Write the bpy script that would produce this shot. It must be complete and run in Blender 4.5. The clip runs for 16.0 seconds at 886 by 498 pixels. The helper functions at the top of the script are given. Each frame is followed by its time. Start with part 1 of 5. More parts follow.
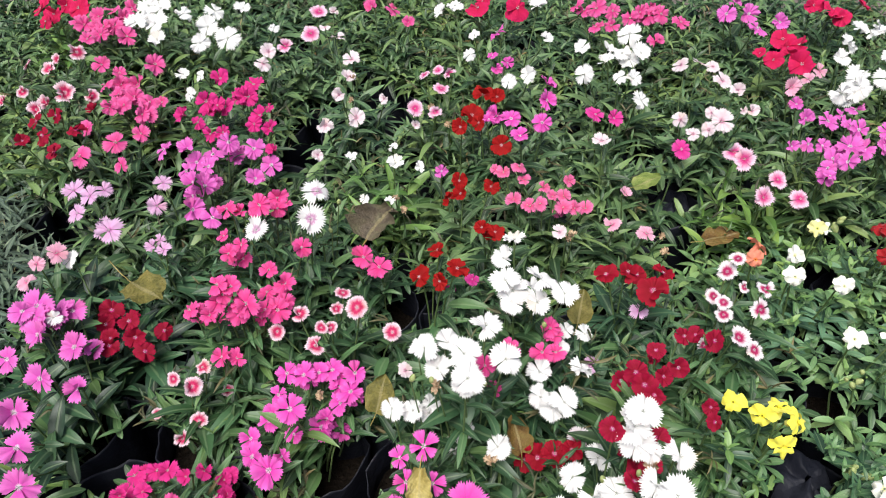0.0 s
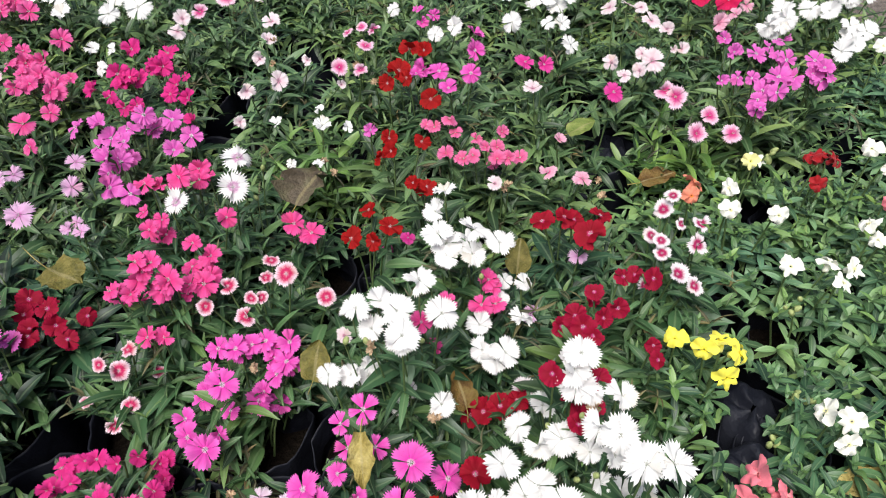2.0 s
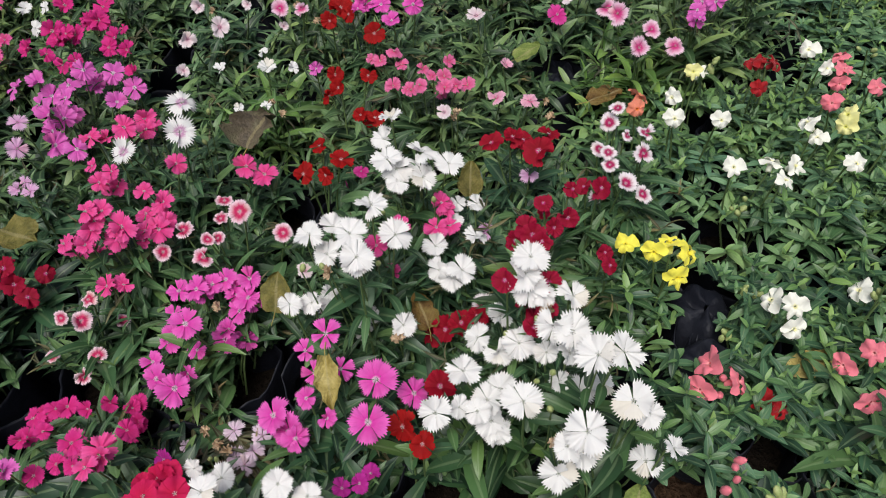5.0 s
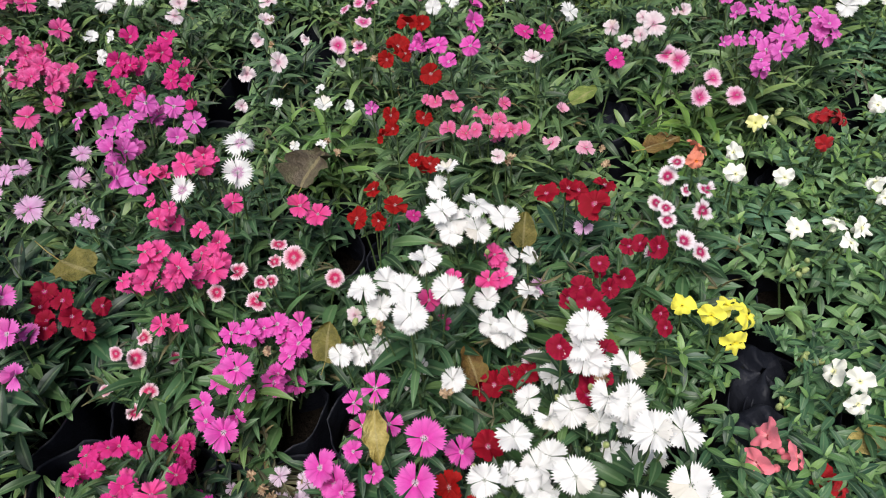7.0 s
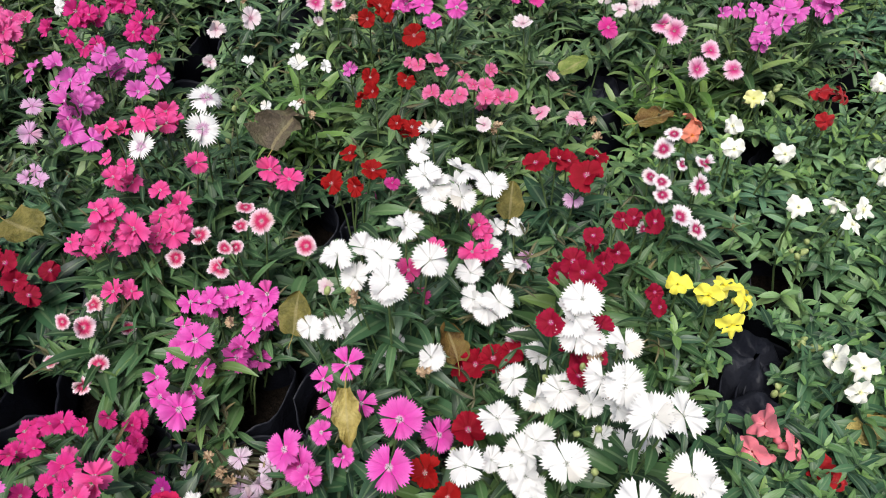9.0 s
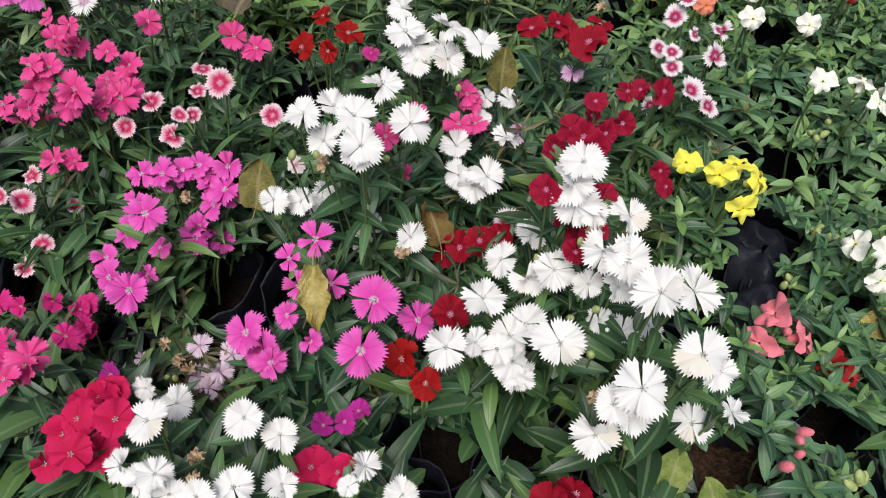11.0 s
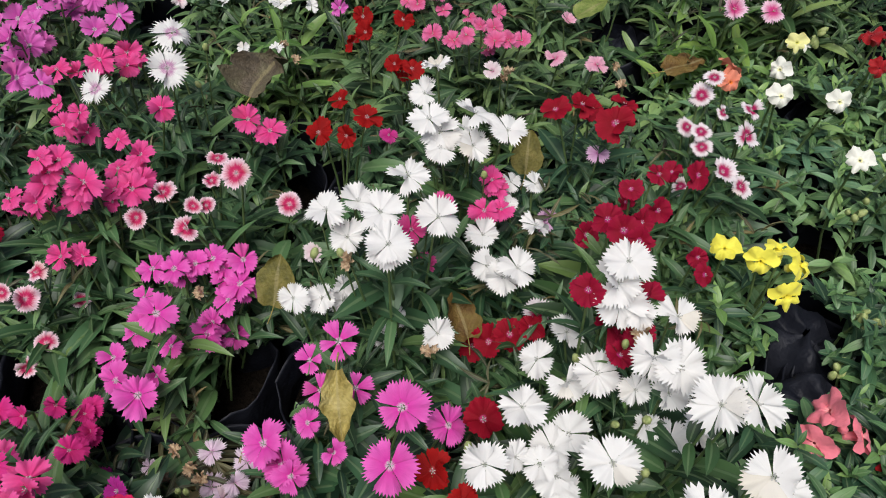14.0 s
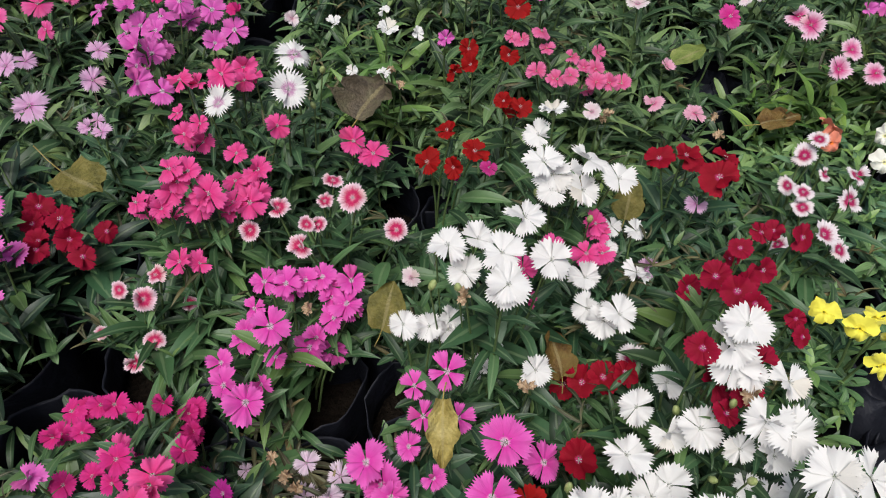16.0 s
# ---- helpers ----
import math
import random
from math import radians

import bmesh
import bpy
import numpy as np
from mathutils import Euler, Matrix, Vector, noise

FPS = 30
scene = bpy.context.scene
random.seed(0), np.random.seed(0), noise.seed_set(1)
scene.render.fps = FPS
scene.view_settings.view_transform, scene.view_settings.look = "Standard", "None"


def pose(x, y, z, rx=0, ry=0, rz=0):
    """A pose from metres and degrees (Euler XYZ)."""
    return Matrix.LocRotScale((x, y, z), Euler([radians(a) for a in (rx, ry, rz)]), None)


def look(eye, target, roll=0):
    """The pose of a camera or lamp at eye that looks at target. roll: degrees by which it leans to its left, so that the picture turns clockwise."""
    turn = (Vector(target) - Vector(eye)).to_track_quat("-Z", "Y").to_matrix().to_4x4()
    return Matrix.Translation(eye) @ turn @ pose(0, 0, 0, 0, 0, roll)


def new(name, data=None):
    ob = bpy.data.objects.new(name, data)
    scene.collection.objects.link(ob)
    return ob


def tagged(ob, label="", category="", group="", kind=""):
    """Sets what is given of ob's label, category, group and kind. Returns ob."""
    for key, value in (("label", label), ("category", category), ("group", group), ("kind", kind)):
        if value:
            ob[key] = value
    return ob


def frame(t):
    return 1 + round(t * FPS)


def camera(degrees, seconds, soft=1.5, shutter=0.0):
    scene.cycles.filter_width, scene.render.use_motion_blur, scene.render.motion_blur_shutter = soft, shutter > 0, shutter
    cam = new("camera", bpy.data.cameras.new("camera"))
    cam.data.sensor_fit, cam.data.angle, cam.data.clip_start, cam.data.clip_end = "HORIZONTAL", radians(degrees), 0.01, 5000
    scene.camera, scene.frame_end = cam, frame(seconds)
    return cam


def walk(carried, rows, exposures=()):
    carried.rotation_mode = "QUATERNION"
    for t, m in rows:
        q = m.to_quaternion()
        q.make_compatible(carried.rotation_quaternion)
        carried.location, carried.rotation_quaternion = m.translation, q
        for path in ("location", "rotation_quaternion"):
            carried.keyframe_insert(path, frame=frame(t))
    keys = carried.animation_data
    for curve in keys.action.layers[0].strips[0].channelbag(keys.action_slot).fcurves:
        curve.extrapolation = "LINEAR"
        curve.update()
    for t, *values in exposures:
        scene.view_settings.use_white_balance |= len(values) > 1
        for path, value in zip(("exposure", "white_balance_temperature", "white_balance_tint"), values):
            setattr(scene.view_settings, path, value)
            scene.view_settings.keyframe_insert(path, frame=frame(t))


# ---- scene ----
cam = camera(63.4, 16.0, soft=1.05)
PATH = [
    (0, (-0.01, 0.027, 0.903), (-0.172, 1.471, -0.472), -1.3),
    (0.5, (-0.003, 0.021, 0.893), (-0.091, 1.47, -0.483), -1.0),
    (1, (0.002, 0.024, 0.89), (-0.058, 1.462, -0.499), -1.6),
    (1.5, (0.012, 0.027, 0.88), (-0.025, 1.456, -0.518), -1.4),
    (2, (0.016, 0.036, 0.871), (-0.025, 1.43, -0.563), -2.3),
    (2.5, (0.029, 0.045, 0.862), (-0.004, 1.411, -0.598), -3.9),
    (3, (0.034, 0.045, 0.849), (0.081, 1.429, -0.593), -5.1),
    (3.2, (0.034, 0.052, 0.839), (0.105, 1.395, -0.641), -5.3),
    (5.3, (0.035, -0.001, 0.863), (0.059, 1.302, -0.653), -4.7),
    (5.5, (0.049, 0.0, 0.876), (0.106, 1.308, -0.636), -5.9),
    (6, (0.047, 0.025, 0.896), (0.062, 1.411, -0.546), -7.1),
    (6.5, (0.024, 0.038, 0.885), (-0.035, 1.38, -0.597), -6.0),
    (7, (0.023, 0.039, 0.88), (-0.054, 1.37, -0.611), -5.9),
    (7.5, (0.02, 0.052, 0.879), (-0.013, 1.394, -0.604), -4.9),
    (8, (0.014, 0.059, 0.855), (0.005, 1.377, -0.648), -3.2),
    (8.2, (0.013, 0.06, 0.853), (-0.004, 1.374, -0.655), -3.3),
    (10.3, (0.01, 0.063, 0.774), (0.055, 1.287, -0.808), 1.4),
    (10.5, (0.017, 0.065, 0.773), (0.042, 1.258, -0.832), 0.6),
    (11, (0.015, 0.07, 0.744), (0.045, 1.209, -0.9), 0.3),
    (11.5, (0.02, 0.075, 0.72), (0.053, 1.199, -0.934), 0.4),
    (12, (0.025, 0.08, 0.702), (0.12, 1.179, -0.966), 2.0),
    (12.5, (0.024, 0.082, 0.694), (0.135, 1.195, -0.965), 1.8),
    (13, (0.023, 0.095, 0.707), (0.117, 1.275, -0.906), 0.2),
    (13.5, (0.011, 0.108, 0.72), (0.091, 1.324, -0.866), 0.1),
    (14, (-0.006, 0.115, 0.737), (0.028, 1.376, -0.816), -0.5),
    (14.5, (-0.024, 0.119, 0.75), (-0.016, 1.409, -0.779), 0.0),
    (15, (-0.046, 0.118, 0.754), (-0.068, 1.395, -0.786), 1.1),
    (15.5, (-0.061, 0.119, 0.761), (-0.102, 1.4, -0.775), 1.6),
    (16, (-0.066, 0.118, 0.764), (-0.123, 1.399, -0.771), 1.4),
]
walk(cam, [(t, look(eye, target, roll)) for t, eye, target, roll in PATH], exposures=[(0, 1.44), (0.5, 1.49), (1.5, 1.38), (3.2, 1.28), (5.3, 0.85), (6, 1.04), (7, 1.1), (8.2, 1.2), (10.3, 1.1), (11.5, 0.95), (13, 0.92), (14, 0.86), (15, 0.81), (16, 0.88)])
SKY, SUN, EXPOSURE = 0.045, 1.8, 1.25

# ---- light ----
world = bpy.data.worlds.new("sky")
world.use_nodes = True
scene.world = world
SUN_UP, SUN_ROUND = radians(68), radians(200)
wn = world.node_tree.nodes
sky = wn.new("ShaderNodeTexSky")
sky.sky_type = "NISHITA"
sky.sun_disc = False
sky.sun_elevation, sky.sun_rotation = SUN_UP, SUN_ROUND
sky.dust_density = 4.0
wn["Background"].inputs["Strength"].default_value = SKY
world.node_tree.links.new(sky.outputs[0], wn["Background"].inputs["Color"])
sun = new("sun", bpy.data.lights.new("sun", "SUN"))
sun.data.energy, sun.data.angle, sun.data.color = SUN, radians(38), (1.0, 0.98, 0.96)
sun_from = Vector((math.sin(SUN_ROUND) * math.cos(SUN_UP), math.cos(SUN_ROUND) * math.cos(SUN_UP), math.sin(SUN_UP)))
sun.matrix_world = look(sun_from * 20, (0, 0.6, 0.2))
scene.view_settings.exposure = EXPOSURE

# ---- materials ----


class Nodes:
    """A small helper round one node material."""

    def __init__(self, name, rough=0.5, spec=0.4):
        self.m = bpy.data.materials.new(name)
        self.m.use_nodes = True
        self.t = self.m.node_tree
        self.b = self.t.nodes["Principled BSDF"]
        self.b.inputs["Roughness"].default_value = rough
        self.b.inputs["Specular IOR Level"].default_value = spec

    def add(self, kind, **values):
        n = self.t.nodes.new(kind)
        for k, v in values.items():
            n.inputs[k].default_value = v
        return n

    def join(self, a, b):
        self.t.links.new(a, b)

    def math(self, op, a, b=None):
        n = self.t.nodes.new("ShaderNodeMath")
        n.operation = op
        for i, v in enumerate((a, b)):
            if v is None:
                continue
            if isinstance(v, (int, float)):
                n.inputs[i].default_value = v
            else:
                self.join(v, n.inputs[i])
        return n.outputs[0]

    def ramp(self, fac, stops):
        n = self.t.nodes.new("ShaderNodeValToRGB")
        e = n.color_ramp.elements
        while len(e) < len(stops):
            e.new(0.5)
        for el, (p, c) in zip(e, stops):
            el.position, el.color = p, (*c, 1)
        self.join(fac, n.inputs[0])
        return n.outputs[0]

    def mix(self, fac, a, b, how="MIX"):
        n = self.t.nodes.new("ShaderNodeMix")
        n.data_type, n.blend_type = "RGBA", how
        for slot, v in ((0, fac), (6, a), (7, b)):
            if isinstance(v, (int, float)):
                n.inputs[slot].default_value = v
            elif isinstance(v, tuple):
                n.inputs[slot].default_value = (*v, 1)
            else:
                self.join(v, n.inputs[slot])
        return n.outputs[2]

    def noise(self, vec, scale, detail=3.0):
        n = self.add("ShaderNodeTexNoise", Scale=scale, Detail=detail)
        if vec is not None:
            self.join(vec, n.inputs["Vector"])
        return n.outputs["Fac"]

    def bump(self, height, strength, distance=0.001):
        n = self.add("ShaderNodeBump", Strength=strength, Distance=distance)
        self.join(height, n.inputs["Height"])
        self.join(n.outputs[0], self.b.inputs["Normal"])

    def done(self, colour):
        self.join(colour, self.b.inputs["Base Color"])
        return self.m


def translucent(k, colour, share):
    """Lets part of the light pass through a thin leaf or petal."""
    tr = k.t.nodes.new("ShaderNodeBsdfTranslucent")
    k.join(colour, tr.inputs["Color"])
    mx = k.t.nodes.new("ShaderNodeMixShader")
    mx.inputs[0].default_value = share
    out = k.t.nodes["Material Output"]
    k.join(k.b.outputs[0], mx.inputs[1])
    k.join(tr.outputs[0], mx.inputs[2])
    k.join(mx.outputs[0], out.inputs["Surface"])


def petal_material(name, eye, body, edge, p_eye=0.12, p_body=0.3, p_edge=0.95, streak=0.25, fade=0.35, sheen=0.05, hold=0.0):
    """Colour by distance from the flower's middle, with streaks that run outwards."""
    k = Nodes("petal_" + name, rough=0.66, spec=0.18)
    k.b.inputs["Sheen Weight"].default_value = sheen
    co = k.add("ShaderNodeTexCoord").outputs["Object"]
    sep = k.add("ShaderNodeSeparateXYZ")
    k.join(co, sep.inputs[0])
    x, y = sep.outputs[0], sep.outputs[1]
    r = k.math("SQRT", k.math("ADD", k.math("MULTIPLY", x, x), k.math("MULTIPLY", y, y)))
    ang = k.math("ARCTAN2", y, x)
    cv = k.add("ShaderNodeCombineXYZ")
    k.join(k.math("MULTIPLY", ang, 9.0), cv.inputs[0])
    k.join(k.math("MULTIPLY", r, 1.2), cv.inputs[1])
    rnd = k.add("ShaderNodeObjectInfo").outputs["Random"]
    k.join(k.math("MULTIPLY", rnd, 40.0), cv.inputs[2])
    lines = k.noise(cv.outputs[0], 2.2, 2.0)
    shifted = k.math("ADD", r, k.math("MULTIPLY", k.math("SUBTRACT", lines, 0.5), streak))
    col = k.ramp(shifted, [(0.0, eye), (p_eye, eye), (p_body, body), (max(hold, p_body + 0.01), body), (p_edge, edge)])
    col = k.mix(k.math("MULTIPLY", rnd, fade), col, k.mix(0.5, col, (0.75, 0.62, 0.6), "MULTIPLY"))
    blot = k.noise(co, 2.6, 2.0)
    col = k.mix(k.math("MULTIPLY", blot, 2.2 * fade), col, (0.82, 0.74, 0.74), "MULTIPLY")
    old = k.ramp(rnd, [(0.0, (0, 0, 0)), (0.92, (0, 0, 0)), (1.0, (0.45, 0.45, 0.45))])
    col = k.mix(old, col, (0.86, 0.76, 0.55), "MULTIPLY")
    k.bump(lines, 0.22 if streak > 0.1 else 0.1, 0.03)
    translucent(k, col, 0.25)
    return k.done(col)


WHITE = (0.81, 0.81, 0.79)
PETALS = {
    "white": petal_material("white", (0.5, 0.53, 0.42), WHITE, WHITE, 0.03, 0.11, 0.95, 0.05, 0.1),
    "white_star": petal_material("white_star", (0.74, 0.6, 0.68), (0.5, 0.2, 0.4), WHITE, 0.08, 0.22, 0.44, 0.6, 0.1),
    "orchid": petal_material("orchid", (0.9, 0.72, 0.88), (0.66, 0.085, 0.46), (0.78, 0.2, 0.6), 0.08, 0.2, 0.95, 0.2),
    "magenta": petal_material("magenta", (0.85, 0.55, 0.75), (0.7, 0.046, 0.4), (0.83, 0.16, 0.58), 0.09, 0.2, 0.95, 0.2),
    "plum": petal_material("plum", (0.7, 0.2, 0.5), (0.42, 0.015, 0.25), (0.48, 0.03, 0.32), 0.06, 0.2, 0.95, 0.2),
    "hot_pink": petal_material("hot_pink", (0.8, 0.3, 0.5), (0.74, 0.036, 0.23), (0.83, 0.12, 0.38), 0.06, 0.16, 0.95, 0.2),
    "cherry": petal_material("cherry", (0.75, 0.2, 0.35), (0.6, 0.014, 0.18), (0.68, 0.04, 0.27), 0.05, 0.18, 0.95, 0.2),
    "rose": petal_material("rose", (0.66, 0.04, 0.2), (0.69, 0.058, 0.265), (0.78, 0.155, 0.4), 0.06, 0.3, 0.95, 0.3),
    "salmon": petal_material("salmon", (0.7, 0.07, 0.17), (0.72, 0.105, 0.28), (0.78, 0.21, 0.42), 0.06, 0.3, 0.95, 0.3),
    "crimson": petal_material("crimson", (0.62, 0.05, 0.25), (0.25, 0.003, 0.02), (0.34, 0.005, 0.04), 0.1, 0.24, 0.95, 0.25, 0.35, 0.0),
    "red": petal_material("red", (0.5, 0.02, 0.1), (0.56, 0.006, 0.07), (0.63, 0.014, 0.11), 0.06, 0.2, 0.95, 0.25),
    "blood": petal_material("blood", (0.6, 0.06, 0.2), (0.24, 0.0025, 0.012), (0.34, 0.004, 0.023), 0.13, 0.22, 0.95, 0.25, 0.35, 0.0),
    "scarlet": petal_material("scarlet", (0.6, 0.12, 0.14), (0.27, 0.0035, 0.0035), (0.36, 0.006, 0.006), 0.08, 0.2, 0.95, 0.25, 0.35, 0.0),
    "edged": petal_material("edged", (0.62, 0.22, 0.34), (0.44, 0.012, 0.11), (0.88, 0.83, 0.86), 0.07, 0.2, 0.64, 0.5, hold=0.38),
    "pink_edged": petal_material("pink_edged", (0.58, 0.03, 0.14), (0.64, 0.05, 0.25), (0.86, 0.62, 0.75), 0.1, 0.2, 0.8, 0.55, hold=0.3),
    "rose_edged": petal_material("rose_edged", (0.78, 0.4, 0.5), (0.58, 0.02, 0.12), (0.9, 0.72, 0.79), 0.08, 0.24, 0.84, 0.6, hold=0.44),
    "cerise": petal_material("cerise", (0.72, 0.2, 0.42), (0.64, 0.012, 0.24), (0.72, 0.09, 0.38), 0.05, 0.18, 1.0, 0.15),
    "blush": petal_material("blush", (0.5, 0.12, 0.26), (0.8, 0.62, 0.68), (0.82, 0.75, 0.77), 0.08, 0.3, 0.8, 0.35),
    "lilac": petal_material("lilac", (0.5, 0.12, 0.36), (0.68, 0.36, 0.62), (0.72, 0.5, 0.7), 0.06, 0.26, 0.95, 0.3),
    "faded_lilac": petal_material("faded_lilac", (0.5, 0.2, 0.4), (0.72, 0.54, 0.71), (0.8, 0.69, 0.79), 0.06, 0.24, 0.9, 0.3),
    "pink": petal_material("pink", (0.62, 0.08, 0.24), (0.78, 0.36, 0.5), (0.8, 0.48, 0.6), 0.1, 0.35, 0.95, 0.35),
}
SNAPS = {}
for nm, lip, throat, tube_colour in (("yellow", (0.93, 0.86, 0.1), (0.93, 0.76, 0.04), (0.86, 0.88, 0.5)), ("cream", (0.9, 0.9, 0.8), (0.86, 0.82, 0.36), (0.84, 0.88, 0.66)),
                                     ("coral", (0.85, 0.22, 0.28), (0.87, 0.38, 0.38), (0.85, 0.28, 0.31)), ("ruby", (0.36, 0.006, 0.01), (0.45, 0.02, 0.03), (0.4, 0.05, 0.06)),
                                     ("orange", (0.82, 0.27, 0.17), (0.86, 0.24, 0.02), (0.82, 0.36, 0.25)), ("pale_yellow", (0.84, 0.82, 0.35), (0.7, 0.7, 0.12), (0.7, 0.76, 0.34))):
    k = Nodes("snap_" + nm, rough=0.6, spec=0.25)
    k.b.inputs["Sheen Weight"].default_value = 0.15
    co = k.add("ShaderNodeTexCoord").outputs["Object"]
    sep = k.add("ShaderNodeSeparateXYZ")
    k.join(co, sep.inputs[0])
    ln = k.add("ShaderNodeVectorMath")
    ln.operation = "LENGTH"
    k.join(co, ln.inputs[0])
    grain = k.noise(co, 5.0)
    c = k.ramp(k.math("ADD", ln.outputs["Value"], k.math("MULTIPLY", grain, 0.2)), [(0.16, throat), (0.3, lip)])
    back = k.ramp(k.math("ADD", sep.outputs[0], 1.0), [(0.2, (1, 1, 1)), (0.75, (0, 0, 0))])
    c = k.mix(back, c, tube_colour)
    c = k.mix(k.math("MULTIPLY", grain, 0.15), c, (0.75, 0.7, 0.65), "MULTIPLY")
    k.bump(grain, 0.2, 0.015)
    translucent(k, c, 0.25)
    SNAPS[nm] = k.done(c)


def leaf_material(name, dark, light, tip, rough, single):
    """Leaf blade: pale midrib, blotches, and a shade of its own for each leaf."""
    k = Nodes(name, rough=rough, spec=0.42)
    uv = k.add("ShaderNodeUVMap").outputs[0]
    sep = k.add("ShaderNodeSeparateXYZ")
    k.join(uv, sep.inputs[0])
    across = k.math("ABSOLUTE", k.math("SUBTRACT", sep.outputs[1], 0.5))
    rnd = k.add("ShaderNodeObjectInfo").outputs["Random"] if single else k.add("ShaderNodeNewGeometry").outputs["Random Per Island"]
    c = k.ramp(rnd, [(0.0, tuple(0.55 * q for q in dark)), (0.3, dark), (0.75, light), (1.0, tip)])
    if not single:
        plant = k.ramp(k.add("ShaderNodeObjectInfo").outputs["Random"], [(0.0, (0.8, 0.88, 1.0)), (0.35, (0.95, 0.95, 0.95)), (0.7, (1.0, 1.0, 0.9)), (1.0, (1.22, 1.1, 0.8))])
        c = k.mix(1.0, c, plant, "MULTIPLY")
    pos = k.add("ShaderNodeTexCoord").outputs["Object" if single else "Generated"]
    blot = k.noise(pos, 6.0 if single else 60.0, 4.0)
    c = k.mix(k.math("MULTIPLY", blot, 0.5), c, (0.55, 0.6, 0.5), "MULTIPLY")
    rib = k.ramp(across, [(0.0, (1, 1, 1)), (0.05, (1, 1, 1)), (0.1, (0, 0, 0))])
    c = k.mix(k.math("MULTIPLY", rib, 0.35), c, (0.2, 0.28, 0.14))
    k.bump(rib, 0.3, 0.02 if single else 0.0008)
    translucent(k, c, 0.04)
    return k.done(c)


PINK_LEAF = dict(dark=(0.029, 0.076, 0.031), light=(0.072, 0.158, 0.072), tip=(0.12, 0.21, 0.07), rough=0.46)
GREY_LEAF = dict(dark=(0.07, 0.11, 0.075), light=(0.13, 0.18, 0.12), tip=(0.17, 0.22, 0.13), rough=0.55)
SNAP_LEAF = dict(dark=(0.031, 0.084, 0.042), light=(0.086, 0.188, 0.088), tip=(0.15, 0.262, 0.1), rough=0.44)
LEAVES = {}
DRY_LEAF = dict(dark=(0.06, 0.055, 0.025), light=(0.15, 0.13, 0.06), tip=(0.28, 0.2, 0.09), rough=0.6)
YOUNG_PINK = dict(dark=(0.055, 0.115, 0.045), light=(0.095, 0.18, 0.07), tip=(0.15, 0.23, 0.08), rough=0.44)
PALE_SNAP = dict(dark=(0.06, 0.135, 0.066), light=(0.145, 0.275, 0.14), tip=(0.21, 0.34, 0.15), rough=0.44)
YOUNG_SNAP = dict(dark=(0.085, 0.18, 0.065), light=(0.15, 0.28, 0.085), tip=(0.22, 0.35, 0.1), rough=0.44)
BROAD = dict(dark=(0.02, 0.054, 0.026), light=(0.055, 0.13, 0.055), tip=(0.1, 0.18, 0.055), rough=0.42)
FRESH = dict(dark=(0.06, 0.14, 0.032), light=(0.13, 0.25, 0.058), tip=(0.2, 0.32, 0.08), rough=0.42)
MID = dict(dark=(0.034, 0.08, 0.03), light=(0.122, 0.21, 0.084), tip=(0.2, 0.29, 0.1), rough=0.46)
for nm, args in (("pink", PINK_LEAF), ("mid", MID), ("fresh", FRESH), ("broad", BROAD), ("grey", GREY_LEAF), ("snap", SNAP_LEAF), ("pale_snap", PALE_SNAP), ("dry", DRY_LEAF), ("young_pink", YOUNG_PINK), ("young_snap", YOUNG_SNAP)):
    LEAVES[nm] = (leaf_material(nm + "_leaf", single=True, **args), leaf_material(nm + "_foliage", single=False, **args))

k = Nodes("stem_green", rough=0.5)
STEM = k.done(k.ramp(k.noise(k.add("ShaderNodeTexCoord").outputs["Object"], 9.0), [(0.3, (0.06, 0.11, 0.035)), (0.7, (0.12, 0.17, 0.06))]))
k = Nodes("bud_green", rough=0.5)
BUD = k.done(k.ramp(k.noise(k.add("ShaderNodeTexCoord").outputs["Object"], 3.0), [(0.3, (0.2, 0.27, 0.08)), (0.7, (0.42, 0.46, 0.2))]))
k = Nodes("anther", rough=0.7)
ANTHER = k.done(k.ramp(k.noise(None, 300.0), [(0.3, (0.3, 0.32, 0.3)), (0.7, (0.6, 0.58, 0.55))]))
k = Nodes("bag_plastic", rough=0.5, spec=0.2)
co = k.add("ShaderNodeTexCoord").outputs["Object"]
wr = k.noise(co, 55.0, 6.0)
k.bump(wr, 0.7, 0.005)
dust = k.noise(co, 14.0, 5.0)
k.join(k.math("ADD", 0.32, k.math("MULTIPLY", dust, 0.4)), k.b.inputs["Roughness"])
BAG = k.done(k.ramp(dust, [(0.35, (0.006, 0.007, 0.012)), (0.75, (0.02, 0.022, 0.03))]))
# soil of the planted bags, near black: the shade in the gaps is in its colour
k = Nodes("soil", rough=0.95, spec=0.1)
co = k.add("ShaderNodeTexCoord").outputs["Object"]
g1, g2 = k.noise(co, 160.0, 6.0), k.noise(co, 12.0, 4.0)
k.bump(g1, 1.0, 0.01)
SHADED_SOIL = k.done(k.mix(g2, k.ramp(g1, [(0.3, (0.005, 0.004, 0.003)), (0.7, (0.018, 0.013, 0.009))]), (0.01, 0.007, 0.005)))
k = Nodes("bare_soil", rough=0.95, spec=0.1)
co = k.add("ShaderNodeTexCoord").outputs["Object"]
g1 = k.noise(co, 190.0, 7.0)
k.bump(g1, 1.0, 0.01)
BARE_SOIL = k.done(k.ramp(g1, [(0.3, (0.02, 0.012, 0.007)), (0.7, (0.1, 0.06, 0.036))]))


